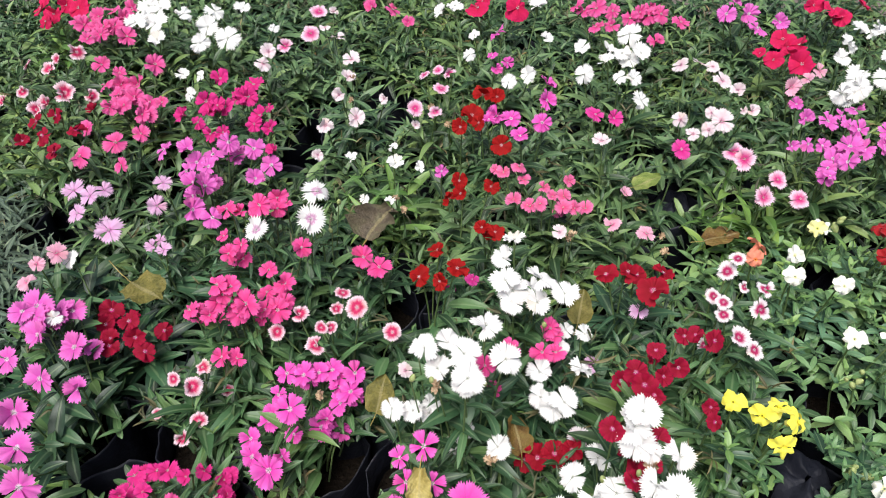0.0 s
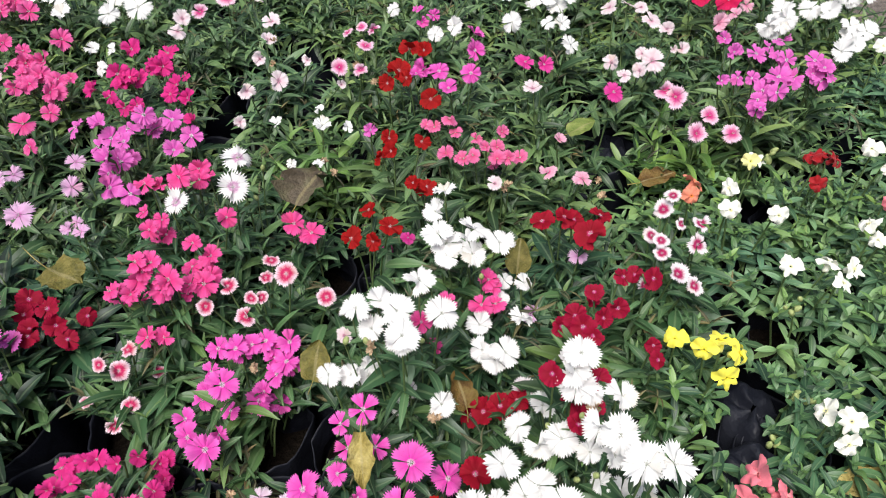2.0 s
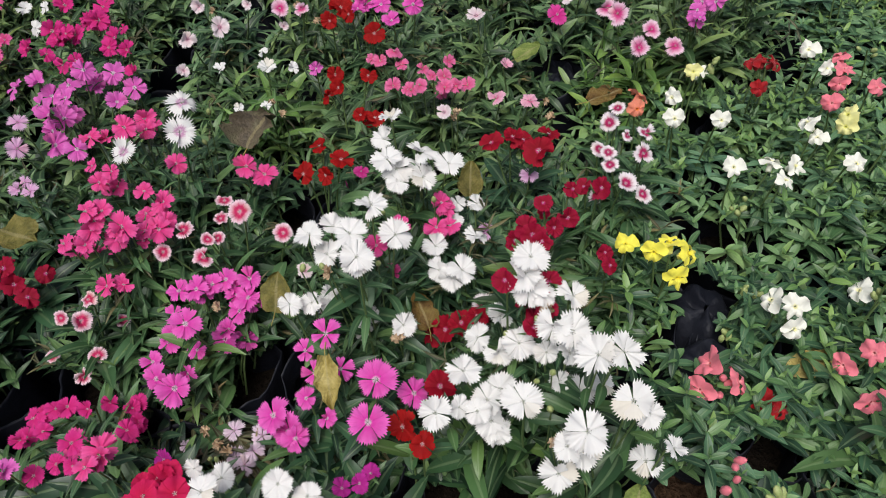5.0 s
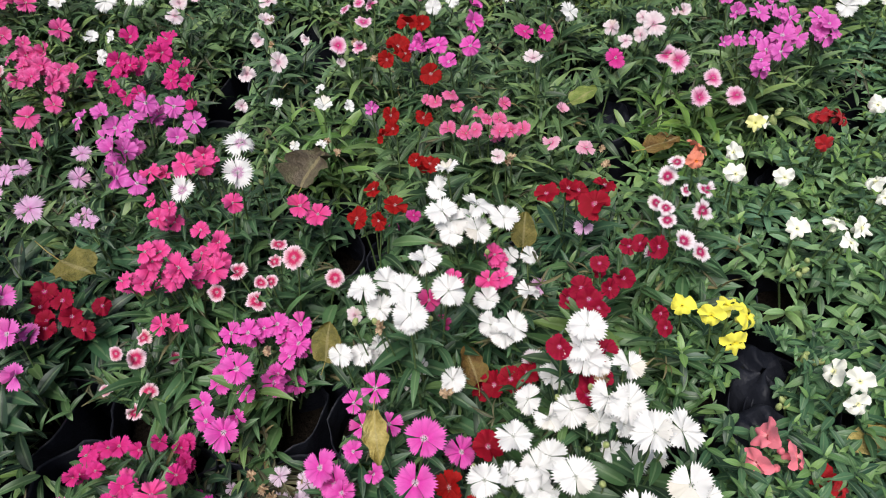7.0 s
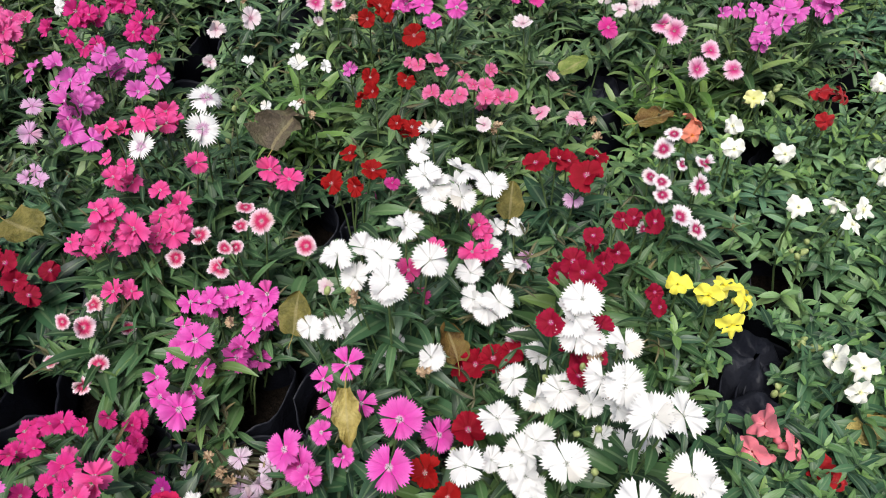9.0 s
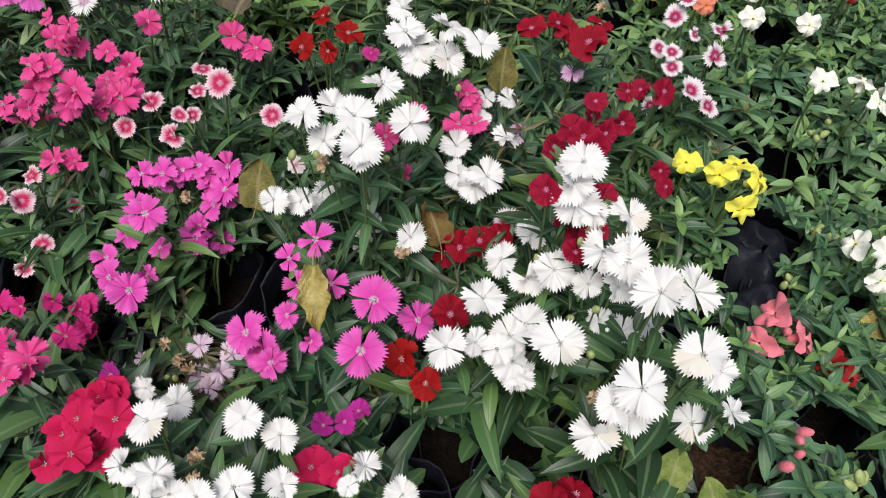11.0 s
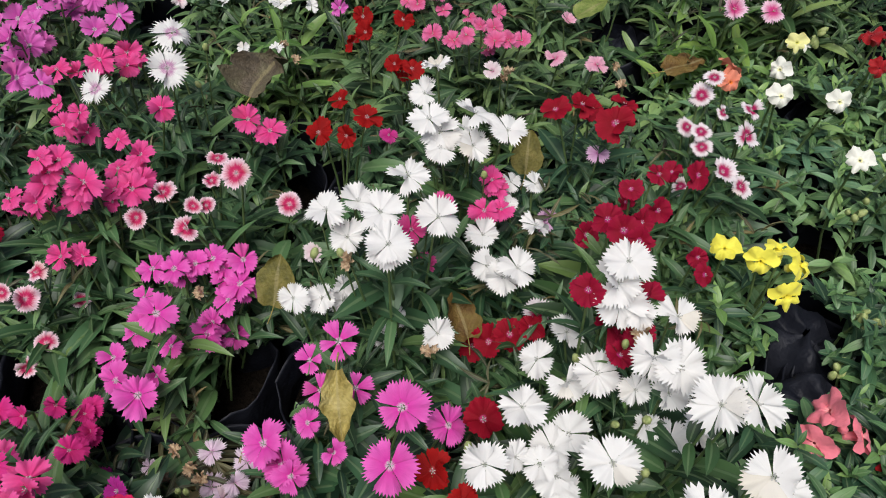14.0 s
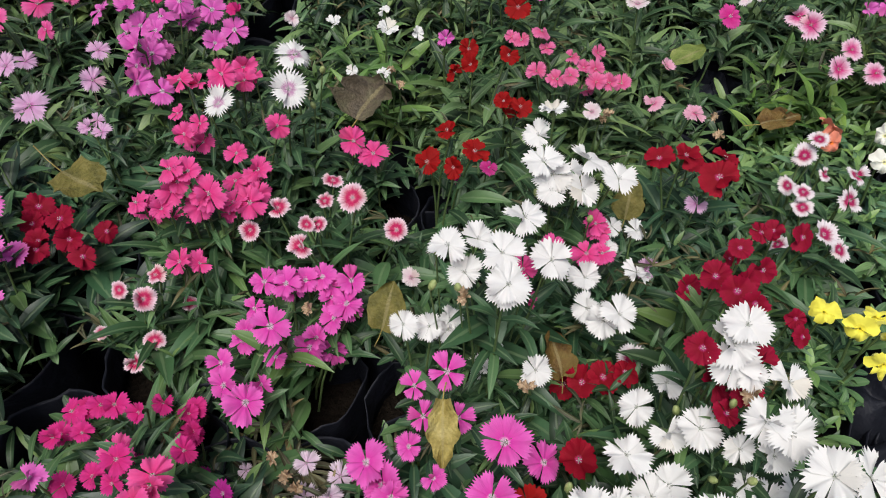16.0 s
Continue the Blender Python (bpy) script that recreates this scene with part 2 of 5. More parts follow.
def dry_material(name, a, b, c):
    k = Nodes(name, rough=0.65, spec=0.3)
    co = k.add("ShaderNodeTexCoord").outputs["Object"]
    n1, n2 = k.noise(co, 3.0, 5.0), k.noise(co, 16.0, 3.0)
    uv = k.add("ShaderNodeUVMap").outputs[0]
    sep = k.add("ShaderNodeSeparateXYZ")
    k.join(uv, sep.inputs[0])
    across = k.math("ABSOLUTE", k.math("SUBTRACT", sep.outputs[1], 0.5))
    veins = k.math("SINE", k.math("MULTIPLY", k.math("SUBTRACT", sep.outputs[0], k.math("MULTIPLY", across, 0.9)), 42.0))
    rib = k.ramp(across, [(0.0, (1, 1, 1)), (0.03, (1, 1, 1)), (0.06, (0, 0, 0))])
    col = k.mix(k.math("MULTIPLY", n2, 0.5), k.ramp(n1, [(0.3, a), (0.5, b), (0.7, c)]), (0.3, 0.25, 0.2), "MULTIPLY")
    col = k.mix(k.math("MULTIPLY", rib, 0.4), col, (0.3, 0.26, 0.13))
    k.bump(k.math("ADD", k.math("MULTIPLY", veins, 0.06), n2), 0.3, 0.02)
    return k.done(col)


DRY = {
    "olive": dry_material("dry_olive", (0.07, 0.07, 0.016), (0.15, 0.135, 0.03), (0.21, 0.18, 0.05)),
    "yellow": dry_material("dry_yellow", (0.2, 0.15, 0.03), (0.4, 0.33, 0.1), (0.5, 0.42, 0.17)),
    "green": dry_material("wilting_green", (0.1, 0.15, 0.03), (0.17, 0.23, 0.05), (0.26, 0.3, 0.09)),
    "rust": dry_material("dry_rust", (0.075, 0.035, 0.01), (0.15, 0.09, 0.022), (0.17, 0.125, 0.032)),
    "grey_brown": dry_material("dry_grey", (0.05, 0.042, 0.032), (0.115, 0.092, 0.062), (0.14, 0.13, 0.075)),
}

# ---- shared meshes ----


def mesh_of(name, verts, faces, material, uvs=None, smooth=True):
    me = bpy.data.meshes.new(name)
    me.from_pydata([tuple(v) for v in verts], [], faces)
    me.materials.append(material)
    if smooth:
        me.polygons.foreach_set("use_smooth", [True] * len(me.polygons))
    if uvs is not None:
        lay = me.uv_layers.new(name="UVMap")
        idx = np.zeros(len(me.loops), dtype=np.int32)
        me.loops.foreach_get("vertex_index", idx)
        lay.data.foreach_set("uv", np.asarray(uvs, dtype=np.float32)[idx].ravel())
    me.update()
    return me


def part(name, me, parent, m=None, label=""):
    """One mesh object under a thing or under a part, at the pose m in the parent's space."""
    ob = new(name, me)
    ob.parent = parent
    if m is not None:
        ob.matrix_basis = m
    return tagged(ob, label)


# half the angle of a petal, depth of the teeth, number of teeth, how far the sides fall away, ruffle
SHAPES = {
    "white": (37.5, 0.17, 9, 0.11, 0.16), "white_star": (37, 0.28, 7, 0.12, 0.1), "magenta": (33, 0.15, 9, 0.1, 0.15),
    "magenta_split": (25, 0.13, 6, 0.05, 0.08), "lilac": (33, 0.22, 6, 0.14, 0.12), "faded_lilac": (30, 0.2, 7, 0.1, 0.16), "blush": (36, 0.14, 6, 0.14, 0.1),
    "edged": (39, 0.2, 7, 0.1, 0.1), "rose_edged": (40, 0.15, 7, 0.1, 0.14), "pink_edged": (38, 0.18, 7, 0.12, 0.1),
    "crimson": (42, 0.09, 6, 0.1, 0.13), "blood": (43, 0.07, 6, 0.08, 0.12), "red": (43, 0.05, 6, 0.1, 0.12), "scarlet": (39, 0.09, 6, 0.12, 0.12),
}
ROUND = (33, 0.12, 6, 0.16, 0.17)


def petal_shape(seed, half, fringe, teeth, fall, ruffle):
    """One of five petals, unit long, lying along +x: narrow claw, broad blade, toothed outer edge."""
    rng = random.Random(seed)
    cols = teeth * 2
    verts, uvs = [(0.02, 0, 0.0)], [(0, 0.5)]
    wave, lean, phase = rng.uniform(0.4, 1.2) * ruffle, rng.uniform(-0.05, 0.05), rng.uniform(0, 6.28)
    tip = rng.choice((-0.2, -0.1, -0.04, 0.05))
    turn = rng.uniform(3.5, 6.5)
    notch = rng.choice((0.0, 0.05, 0.1, 0.16))
    for r, open_ in ((0.28, 1.04), (0.6, 1.02), (0.84, 1.02), (0.97, 1.0)):
        for i in range(cols + 1):
            s = i / cols * 2 - 1
            a = radians(half * open_) * s
            rr = r * (1 - fall * s ** 4 * r - notch * math.exp(-30 * s * s) * r ** 4)
            if r > 0.9:
                rr += fringe * ((i % 2) - 0.6) * rng.uniform(0.55, 1.35) + rng.uniform(-0.02, 0.02)
            z = 0.16 * rr ** 2 - 0.11 * rr ** 4 + tip * rr ** 3 + wave * math.sin(turn * s + phase) * r ** 2.2 + lean * s * r
            z += 0.1 * ruffle * math.sin(12 * s + 2 * phase) * r ** 3
            verts.append((rr * math.cos(a), rr * math.sin(a), z - 0.05 * s * s * r))
            uvs.append((r, i / cols))
    faces = [(0, 1 + i, 2 + i) for i in range(cols)]
    for row in range(3):
        o = 1 + row * (cols + 1)
        faces += [(o + i, o + cols + 1 + i, o + cols + 2 + i, o + i + 1) for i in range(cols)]
    return verts, faces, uvs


PETAL_CACHE = {}


def petal_mesh(colour, variant, teeth):
    key = (colour, variant, teeth)
    if key not in PETAL_CACHE:
        shape = SHAPES.get(colour, ROUND) if teeth or colour in ("crimson", "blood", "red", "scarlet", "blush") else ROUND
        if colour not in SHAPES and teeth:
            shape = (35, 0.15, 6, 0.13, 0.1)
        v, f, uv = petal_shape(variant * 7 + 1, *shape)
        PETAL_CACHE[key] = mesh_of("petal", v, f, PETALS["magenta" if colour == "magenta_split" else colour], uv)
    return PETAL_CACHE[key]


def tube(points, radii, sides=5, caps=True):
    """Verts and faces of a tube along points."""
    verts, faces = [], []
    n = len(points)
    for i, p in enumerate(points):
        p = Vector(p)
        ahead = (Vector(points[min(i + 1, n - 1)]) - Vector(points[max(i - 1, 0)])).normalized()
        side = ahead.orthogonal().normalized()
        over = ahead.cross(side)
        for j in range(sides):
            a = math.tau * j / sides
            verts.append(p + (side * math.cos(a) + over * math.sin(a)) * radii[i])
    for i in range(n - 1):
        for j in range(sides):
            a, b = i * sides + j, i * sides + (j + 1) % sides
            faces.append((a, b, b + sides, a + sides))
    if caps:
        faces.append(tuple(range(sides)))
        faces.append(tuple(range((n - 1) * sides, n * sides)))
    return verts, faces


def calyx_mesh():
    v, f = tube([(0, 0, -0.75), (0, 0, -0.7), (0, 0, -0.35), (0, 0, -0.02)], [0.05, 0.1, 0.13, 0.12], 7)
    for i in range(5):
        a = math.tau * (i + 0.5) / 5
        o = len(v)
        c, s = math.cos(a), math.sin(a)
        v += [Vector((0.12 * c - 0.06 * s, 0.12 * s + 0.06 * c, -0.15)), Vector((0.12 * c + 0.06 * s, 0.12 * s - 0.06 * c, -0.15)), Vector((0.3 * c, 0.3 * s, 0.0))]
        f.append((o, o + 1, o + 2))
    return mesh_of("calyx", v, f, STEM)


def flower_middle():
    """Calyx and stamens of one flower."""
    me = calyx_mesh()
    bm = bmesh.new()
    bm.from_mesh(me)
    for i in range(5):
        a = math.tau * i / 5 + 0.3
        p = Vector((0.09 * math.cos(a), 0.09 * math.sin(a), 0.1))
        v, f = tube([p * 0.2, p, p + Vector((0.02 * math.cos(a), 0.02 * math.sin(a), 0.05))], [0.012, 0.012, 0.03], 4)
        bv = [bm.verts.new(q) for q in v]
        for q in f:
            bm.faces.new([bv[n] for n in q]).material_index = 1
    bm.to_mesh(me)
    bm.free()
    me.materials.append(ANTHER)
    return me


CALYX = flower_middle()
v, f = [], []
for ring, (bow, r) in enumerate(((0.0, 1.2), (0.006, 1.15), (0.006, 1.05), (0.0, 0.9))):
    for j in range(5):
        v.append((bow + 0.0011 * r * math.cos(math.tau * j / 5), 0.0011 * r * math.sin(math.tau * j / 5), ring / 3))
for ring in range(3):
    f += [(ring * 5 + j, ring * 5 + (j + 1) % 5, ring * 5 + 5 + (j + 1) % 5, ring * 5 + 5 + j) for j in range(5)]
STEM_MESH = mesh_of("stem", v, f, STEM)


def bud_mesh(material):
    v, f = tube([(0, 0, 0), (0, 0, 0.15), (0, 0, 0.5), (0, 0, 0.85), (0, 0, 1)], [0.08, 0.24, 0.3, 0.2, 0.04], 7)
    return mesh_of("bud", v, f, material)


BUDS = {"green": bud_mesh(BUD)}


def leaf_shape(seed, half, fold, droop, segs=5):
    """A lance-shaped blade, unit long along +x, folded along its rib and bent down."""
    rng = random.Random(seed)
    verts, uvs, faces = [], [], []
    bend, twist = droop * rng.uniform(0.6, 1.5), rng.uniform(-0.5, 0.5)
    side = rng.uniform(-0.08, 0.08)
    for i in range(segs + 1):
        s = 0.09 * min(i, 1) + 0.91 * max(0, i - 1) / (segs - 1)
        w = half * 1.05 * max(0.0, math.sin(math.pi * s ** 0.8)) ** 0.75 + 0.012 * (1 - s)
        z = 0.12 * s - bend * s * s
        tw = twist * s
        for t in (-1, 0, 1):
            dy, dz = t * w, abs(t) * w * fold
            verts.append((s * (1 - 0.25 * bend * s), dy * math.cos(tw) - dz * math.sin(tw) + side * s * s, z + dz * math.cos(tw) + dy * math.sin(tw)))
            uvs.append((s, 0.5 + 0.5 * t))
    for i in range(segs):
        for j in (0, 1):
            a = i * 3 + j
            faces.append((a, a + 3, a + 4, a + 1))
    return np.array(verts), faces, np.array(uvs)


BLADES = {
    "pink": [leaf_shape(i, (0.06, 0.075, 0.09, 0.115)[i % 4], 0.4, 0.36, 6) for i in range(8)],
    "dry": [leaf_shape(60 + i, 0.055, 0.6, 0.5) for i in range(4)],
    "grey": [leaf_shape(40 + i, 0.06, 0.4, 0.2) for i in range(4)],
    "snap": [leaf_shape(20 + i, 0.118 + 0.018 * (i % 3), 0.28, 0.22, 6) for i in range(7)],
}
BLADES["broad"] = [leaf_shape(80 + i, (0.1, 0.12, 0.135)[i % 3], 0.3, 0.42, 7) for i in range(6)]
BLADES["pale_snap"] = BLADES["snap"]
BLADES["fresh"], LEAVES["young_fresh"] = BLADES["pink"], LEAVES["young_pink"]
LEAVES["young_broad"] = LEAVES["young_pink"]
BLADES["mid"], LEAVES["young_mid"] = [leaf_shape(100 + i, (0.055, 0.07, 0.085, 0.105)[i % 4], 0.36, 0.38, 6) for i in range(8)], LEAVES["young_pink"]
BLADE_MESH = {kind: [mesh_of("leaf", v, f, LEAVES[kind][0], uv) for v, f, uv in shapes] for kind, shapes in BLADES.items()}


def foliage(kind, spots, parent, name="foliage", coat=None):
    """All the lesser leaves of one plant in one mesh."""
    vs, fs, us, o = [], [], [], 0
    for n, m in spots:
        v, f, uv = BLADES[kind][n]
        a = np.array(m)
        vs.append(v @ a[:3, :3].T + a[:3, 3])
        fs += [tuple(i + o for i in q) for q in f]
        us.append(uv)
        o += len(v)
    ob = part(name, mesh_of(name, np.concatenate(vs).tolist(), fs, LEAVES[coat or kind][1], np.concatenate(us)), parent)
    return tagged(ob, kind="stuff")


def leaf_pose(p, azimuth, rise, length, roll=0.0):
    ahead = Vector((math.cos(azimuth) * math.cos(rise), math.sin(azimuth) * math.cos(rise), math.sin(rise)))
    over = Vector((-math.cos(azimuth) * math.sin(rise), -math.sin(azimuth) * math.sin(rise), math.cos(rise)))
    side = over.cross(ahead)
    m = Matrix((ahead, side, over)).transposed().to_4x4()
    return Matrix.Translation(p) @ m @ Matrix.Rotation(roll, 4, "X") @ Matrix.Diagonal((length, length, length, 1))


def facing(p, normal, size, spin):
    """A pose at p whose z axis follows normal."""
    q = Vector(normal).normalized().to_track_quat("Z", "Y").to_matrix().to_4x4()
    return Matrix.Translation(p) @ q @ Matrix.Rotation(spin, 4, "Z") @ Matrix.Diagonal((size, size, size, 1))


def stem_pose(a, b, thick=1.0, spin=0.0):
    d = Vector(b) - Vector(a)
    q = d.to_track_quat("Z", "Y").to_matrix().to_4x4()
    return Matrix.Translation(a) @ q @ Matrix.Rotation(spin, 4, "Z") @ Matrix.Diagonal((thick, thick, d.length, 1))


def bag_mesh(seed, shut=False):
    """A crumpled black nursery bag with an uneven rim, or one that has fallen shut."""
    rng = random.Random(seed)
    sides, verts, faces = 28, [], []
    ph = [rng.uniform(0, 6.28) for _ in range(4)]
    rows = ((0.0, 0.05), (0.01, 0.056), (0.05, 0.058), (0.1, 0.058), (0.14, 0.057), (0.156, 0.058), (0.16, 0.0575), (0.156, 0.056), (0.12, 0.054))
    if shut:
        rows = rows[:5] + ((0.16, 0.05), (0.172, 0.036), (0.168, 0.02), (0.172, 0.004))
    for n, (z, r) in enumerate(rows):
        for j in range(sides):
            a = math.tau * j / sides
            w = 1 + 0.035 * math.sin(3 * a + ph[0] + 9 * z) + 0.03 * math.sin(7 * a + ph[1] - 25 * z) + (0.035 if shut else 0.018) * math.sin((9 if shut else 13) * a + ph[2] + (25 if shut else 60) * z) + rng.uniform(-0.01, 0.01)
            lift = (0.006 * math.sin(2 * a + ph[2]) + 0.004 * math.sin(5 * a + ph[3])) * (z / 0.17)
            verts.append((r * w * math.cos(a), r * w * math.sin(a), z + lift))
    for n in range(len(rows) - 1):
        for j in range(sides):
            a, b = n * sides + j, n * sides + (j + 1) % sides
            faces.append((a, b, b + sides, a + sides))
    faces.append(tuple(range(sides - 1, -1, -1)))
    return mesh_of("grow_bag", verts, faces, BAG)


def soil_mesh(seed, level=0.104, material=None):
    rng = random.Random(seed)
    verts, faces, sides = [(0, 0, level + 0.002)], [], 20
    for r in (0.02, 0.04, 0.056):
        for j in range(sides):
            a = math.tau * j / sides
            verts.append((r * math.cos(a), r * math.sin(a), level + rng.uniform(-0.006, 0.006) - 0.006 * r / 0.05))
    faces += [(0, 1 + j, 1 + (j + 1) % sides) for j in range(sides)]
    for n in range(2):
        o = 1 + n * sides
        faces += [(o + j, o + sides + j, o + sides + (j + 1) % sides, o + (j + 1) % sides) for j in range(sides)]
    return mesh_of("soil", verts, faces, material or SHADED_SOIL)


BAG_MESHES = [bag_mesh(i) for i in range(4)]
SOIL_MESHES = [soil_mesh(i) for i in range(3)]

# ---- the ground ----
v, f = [], []
steps = [-60, -12, -3, -1.6, -1.2, -0.8, -0.4, 0, 0.4, 0.8, 1.2, 1.6, 3, 12, 60]
for j in steps:
    for i in steps:
        v.append((i, j + 0.7, -0.004 + (0.006 * math.sin(7 * i + 3 * j) if abs(i) < 2 and abs(j) < 2 else 0)))
w = len(steps)
f = [(j * w + i, j * w + i + 1, (j + 1) * w + i + 1, (j + 1) * w + i) for j in range(w - 1) for i in range(w - 1)]
k = Nodes("earth", rough=0.95, spec=0.1)
co = k.add("ShaderNodeTexCoord").outputs["Object"]
g1, g2 = k.noise(co, 90.0, 8.0), k.noise(co, 3.0, 5.0)
k.bump(g1, 1.0, 0.02)
EARTH = k.done(k.mix(g2, k.ramp(g1, [(0.3, (0.1, 0.085, 0.075)), (0.7, (0.24, 0.21, 0.19))]), (0.17, 0.14, 0.12)))
tagged(new("ground", mesh_of("ground", v, f, EARTH)), "grey-brown trodden earth round the bed", "ground", kind="structure")

# added sheet in the same near black, standing for shade between the bags
v, f = [], []
for j in range(29):
    for i in range(37):
        v.append((-1.29 + 0.0615 * i, -0.06 + 0.063 * j, 0.008 + 0.003 * math.sin(9 * i) + 0.003 * math.sin(5 * j + i)))
f = [(j * 37 + i, j * 37 + i + 1, j * 37 + i + 38, j * 37 + i + 37) for j in range(28) for i in range(36)]
tagged(new("bed_sheet", mesh_of("bed_sheet", v, f, SHADED_SOIL)), "added dark soil sheet under the rows of bags, shade in its colour", "bed", kind="structure")

# ---- plants ----
TAKEN = []


def potted(name, x, y, rng, label, group):
    """The plant's root object, with its bag and soil."""
    root = tagged(new(name), label, "plant", group)
    root.location = (x, y, 0)
    TAKEN.append((x, y))
    turn = Matrix.Rotation(rng.uniform(0, 6.28), 4, "Z")
    part("grow_bag", rng.choice(BAG_MESHES), root, turn, "crumpled black plastic grow bag")
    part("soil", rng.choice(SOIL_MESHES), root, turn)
    return root


# open places between the plants, down to the bags: x, y at the rims and radius
GAPS = [(-0.375, 1.129, 0.036), (-0.383, 1.022, 0.039), (0.265, 0.977, 0.039), (-0.126, 0.695, 0.038), (-0.166, 0.438, 0.046), (-0.445, 0.439, 0.035), (0.340, 0.290, 0.015), (0.370, 0.262, 0.013), (0.415, 0.409, 0.013), (0.443, 0.802, 0.025), (0.392, 0.585, 0.024), (0.352, 0.487, 0.034), (0.324, 0.431, 0.035), (0.232, 0.256, 0.030), (0.262, 0.258, 0.020), (0.138, 0.236, 0.017), (-0.015, 0.300, 0.021), (0.130, 0.300, 0.018), (0.090, 0.275, 0.018), (0.017, 0.262, 0.030), (-0.162, 0.437, 0.026), (0.363, 0.282, 0.018), (-0.150, 0.465, 0.026), (0.449, 0.798, 0.026), (-0.294, 0.395, 0.025), (-0.154, 0.445, 0.041), (-0.442, 0.443, 0.022), (-0.415, 0.444, 0.034), (-0.457, 0.415, 0.038), (-0.372, 0.435, 0.02)]


def in_gap(root, m):
    """Whether the middle of a leaf hangs over an open place."""
    for along in (0.45, 0.95):
        q = m @ Vector((along, 0, 0)) + root.location
        lift = (q.z - 0.15) / 0.7
        if any((q.x - a * (1 - lift)) ** 2 + (q.y - b + (b - 0.06) * lift) ** 2 < r * r for a, b, r in GAPS):
            return True
    return False


LEAF_LENGTH = {"broad": (0.02, 0.062), "mid": (0.018, 0.056)}


def bush(root, rng, kind, shoots, reach, top, spots, lengths=(0.022, 0.06), pairs=5):
    """Leafy shoots with leaves in crossed pairs, the youngest on top."""
    n = len(BLADES[kind])
    for i in range(shoots):
        a = math.tau * i * 0.382 + rng.uniform(-0.3, 0.3)
        r = reach * math.sqrt((i + 0.5) / shoots)
        z = top * rng.uniform(0.84, 1.06) - 0.35 * r
        foot = Vector((0.3 * r * math.cos(a), 0.3 * r * math.sin(a), 0.14))
        head = Vector((r * math.cos(a), r * math.sin(a), z))
        spin = rng.uniform(0, 6.28)
        grow = rng.uniform(0.8, 1.2)
        for k in range(pairs):
            s = 1 - k * (rng.uniform(0.06, 0.09) if kind == "snap" else rng.uniform(0.13, 0.16))
            p = foot.lerp(head, max(s, 0.12))
            length = grow * (lengths[0] + (lengths[1] - lengths[0]) * min(1, (k + 0.3) / 2.4) * rng.uniform(0.75, 1.15))
            if kind == "snap":
                length = grow * (0.012, 0.02, 0.026, 0.03, 0.031, 0.031)[k] * rng.uniform(0.85, 1.15)
            rise = radians((52 if kind == "snap" else 62) - (17 if kind == "snap" else 19) * k + rng.uniform(-12, 12)) if k < 4 else radians(rng.uniform(-30, 10))
            for h in (0, 1):
                az = spin + k * 1.57 + h * math.pi + rng.uniform(-0.25, 0.25)
                m = leaf_pose(p, az, rise + rng.uniform(-0.15, 0.15), length, rng.uniform(-0.2, 0.2) if kind == "snap" else rng.uniform(-0.4, 0.4))
                spots.append((rng.randrange(n), m, p.z + 0.5 * length * math.sin(rise), k == 0 or (kind == "snap" and k == 1)))


def finish_leaves(root, kind, spots, singles, coat=None):
    """The highest leaves become single parts, the rest one mesh; young tips a mesh of their own."""
    spots = [e for e in spots if not in_gap(root, e[1])]
    young = [e for e in spots if e[3] and kind in ("pink", "mid", "fresh", "broad", "snap")]
    spots = sorted((e for e in spots if not e[3] or kind not in ("pink", "mid", "fresh", "broad", "snap")), key=lambda e: -e[2])
    for e in spots[:singles]:
        part("leaf", BLADE_MESH[coat or kind][e[0]], root, e[1])
    if len(spots) > singles:
        foliage(kind, [e[:2] for e in spots[singles:]], root, "foliage", coat)
    if young:
        foliage(kind, [e[:2] for e in young], root, "young_leaves", "young_" + kind)


def withered(root, rng, top, reach):
    """Thin dry bits of old shoots and spent calyces between the green leaves."""
    spots = []
    for i in range(rng.randint(3, 6)):
        a, r = rng.uniform(0, 6.28), reach * math.sqrt(rng.random())
        p = Vector((r * math.cos(a), r * math.sin(a), top + rng.uniform(-0.02, 0.025) - 0.3 * r))
        for j in range(rng.randint(2, 5)):
            m = leaf_pose(p, rng.uniform(0, 6.28), rng.uniform(-0.2, 1.1), rng.uniform(0.012, 0.03), rng.uniform(-1, 1))
            spots.append((rng.randrange(4), m))
    spots = [e for e in spots if not in_gap(root, e[1])]
    if spots:
        foliage("dry", spots, root, "withered_leaves")


def bloom(root, p, normal, size, colour, rng, teeth, cup=0.0):
    """One open flower: calyx, stamens and five petals."""
    fl = part("flower", CALYX, root, facing(p, normal, size / 2, rng.uniform(0, 6.28)))
    odd = rng.randrange(5) if rng.random() < 0.4 else -1
    for i in range(5):
        fold = -cup + rng.uniform(-0.28, 0.2) - (rng.uniform(0.3, 1.1) if i == odd else 0)
        m = Matrix.Rotation(math.tau * i / 5 + rng.uniform(-0.17, 0.17), 4, "Z") @ Matrix.Rotation(fold, 4, "Y") @ Matrix.Rotation(0.1 + rng.uniform(-0.2, 0.16), 4, "X")
        s = rng.uniform(0.8, 1.08)
        part("petal", petal_mesh(colour, rng.randrange(6), teeth), fl, m @ Matrix.Diagonal((s, s, s, 1)))
    return fl


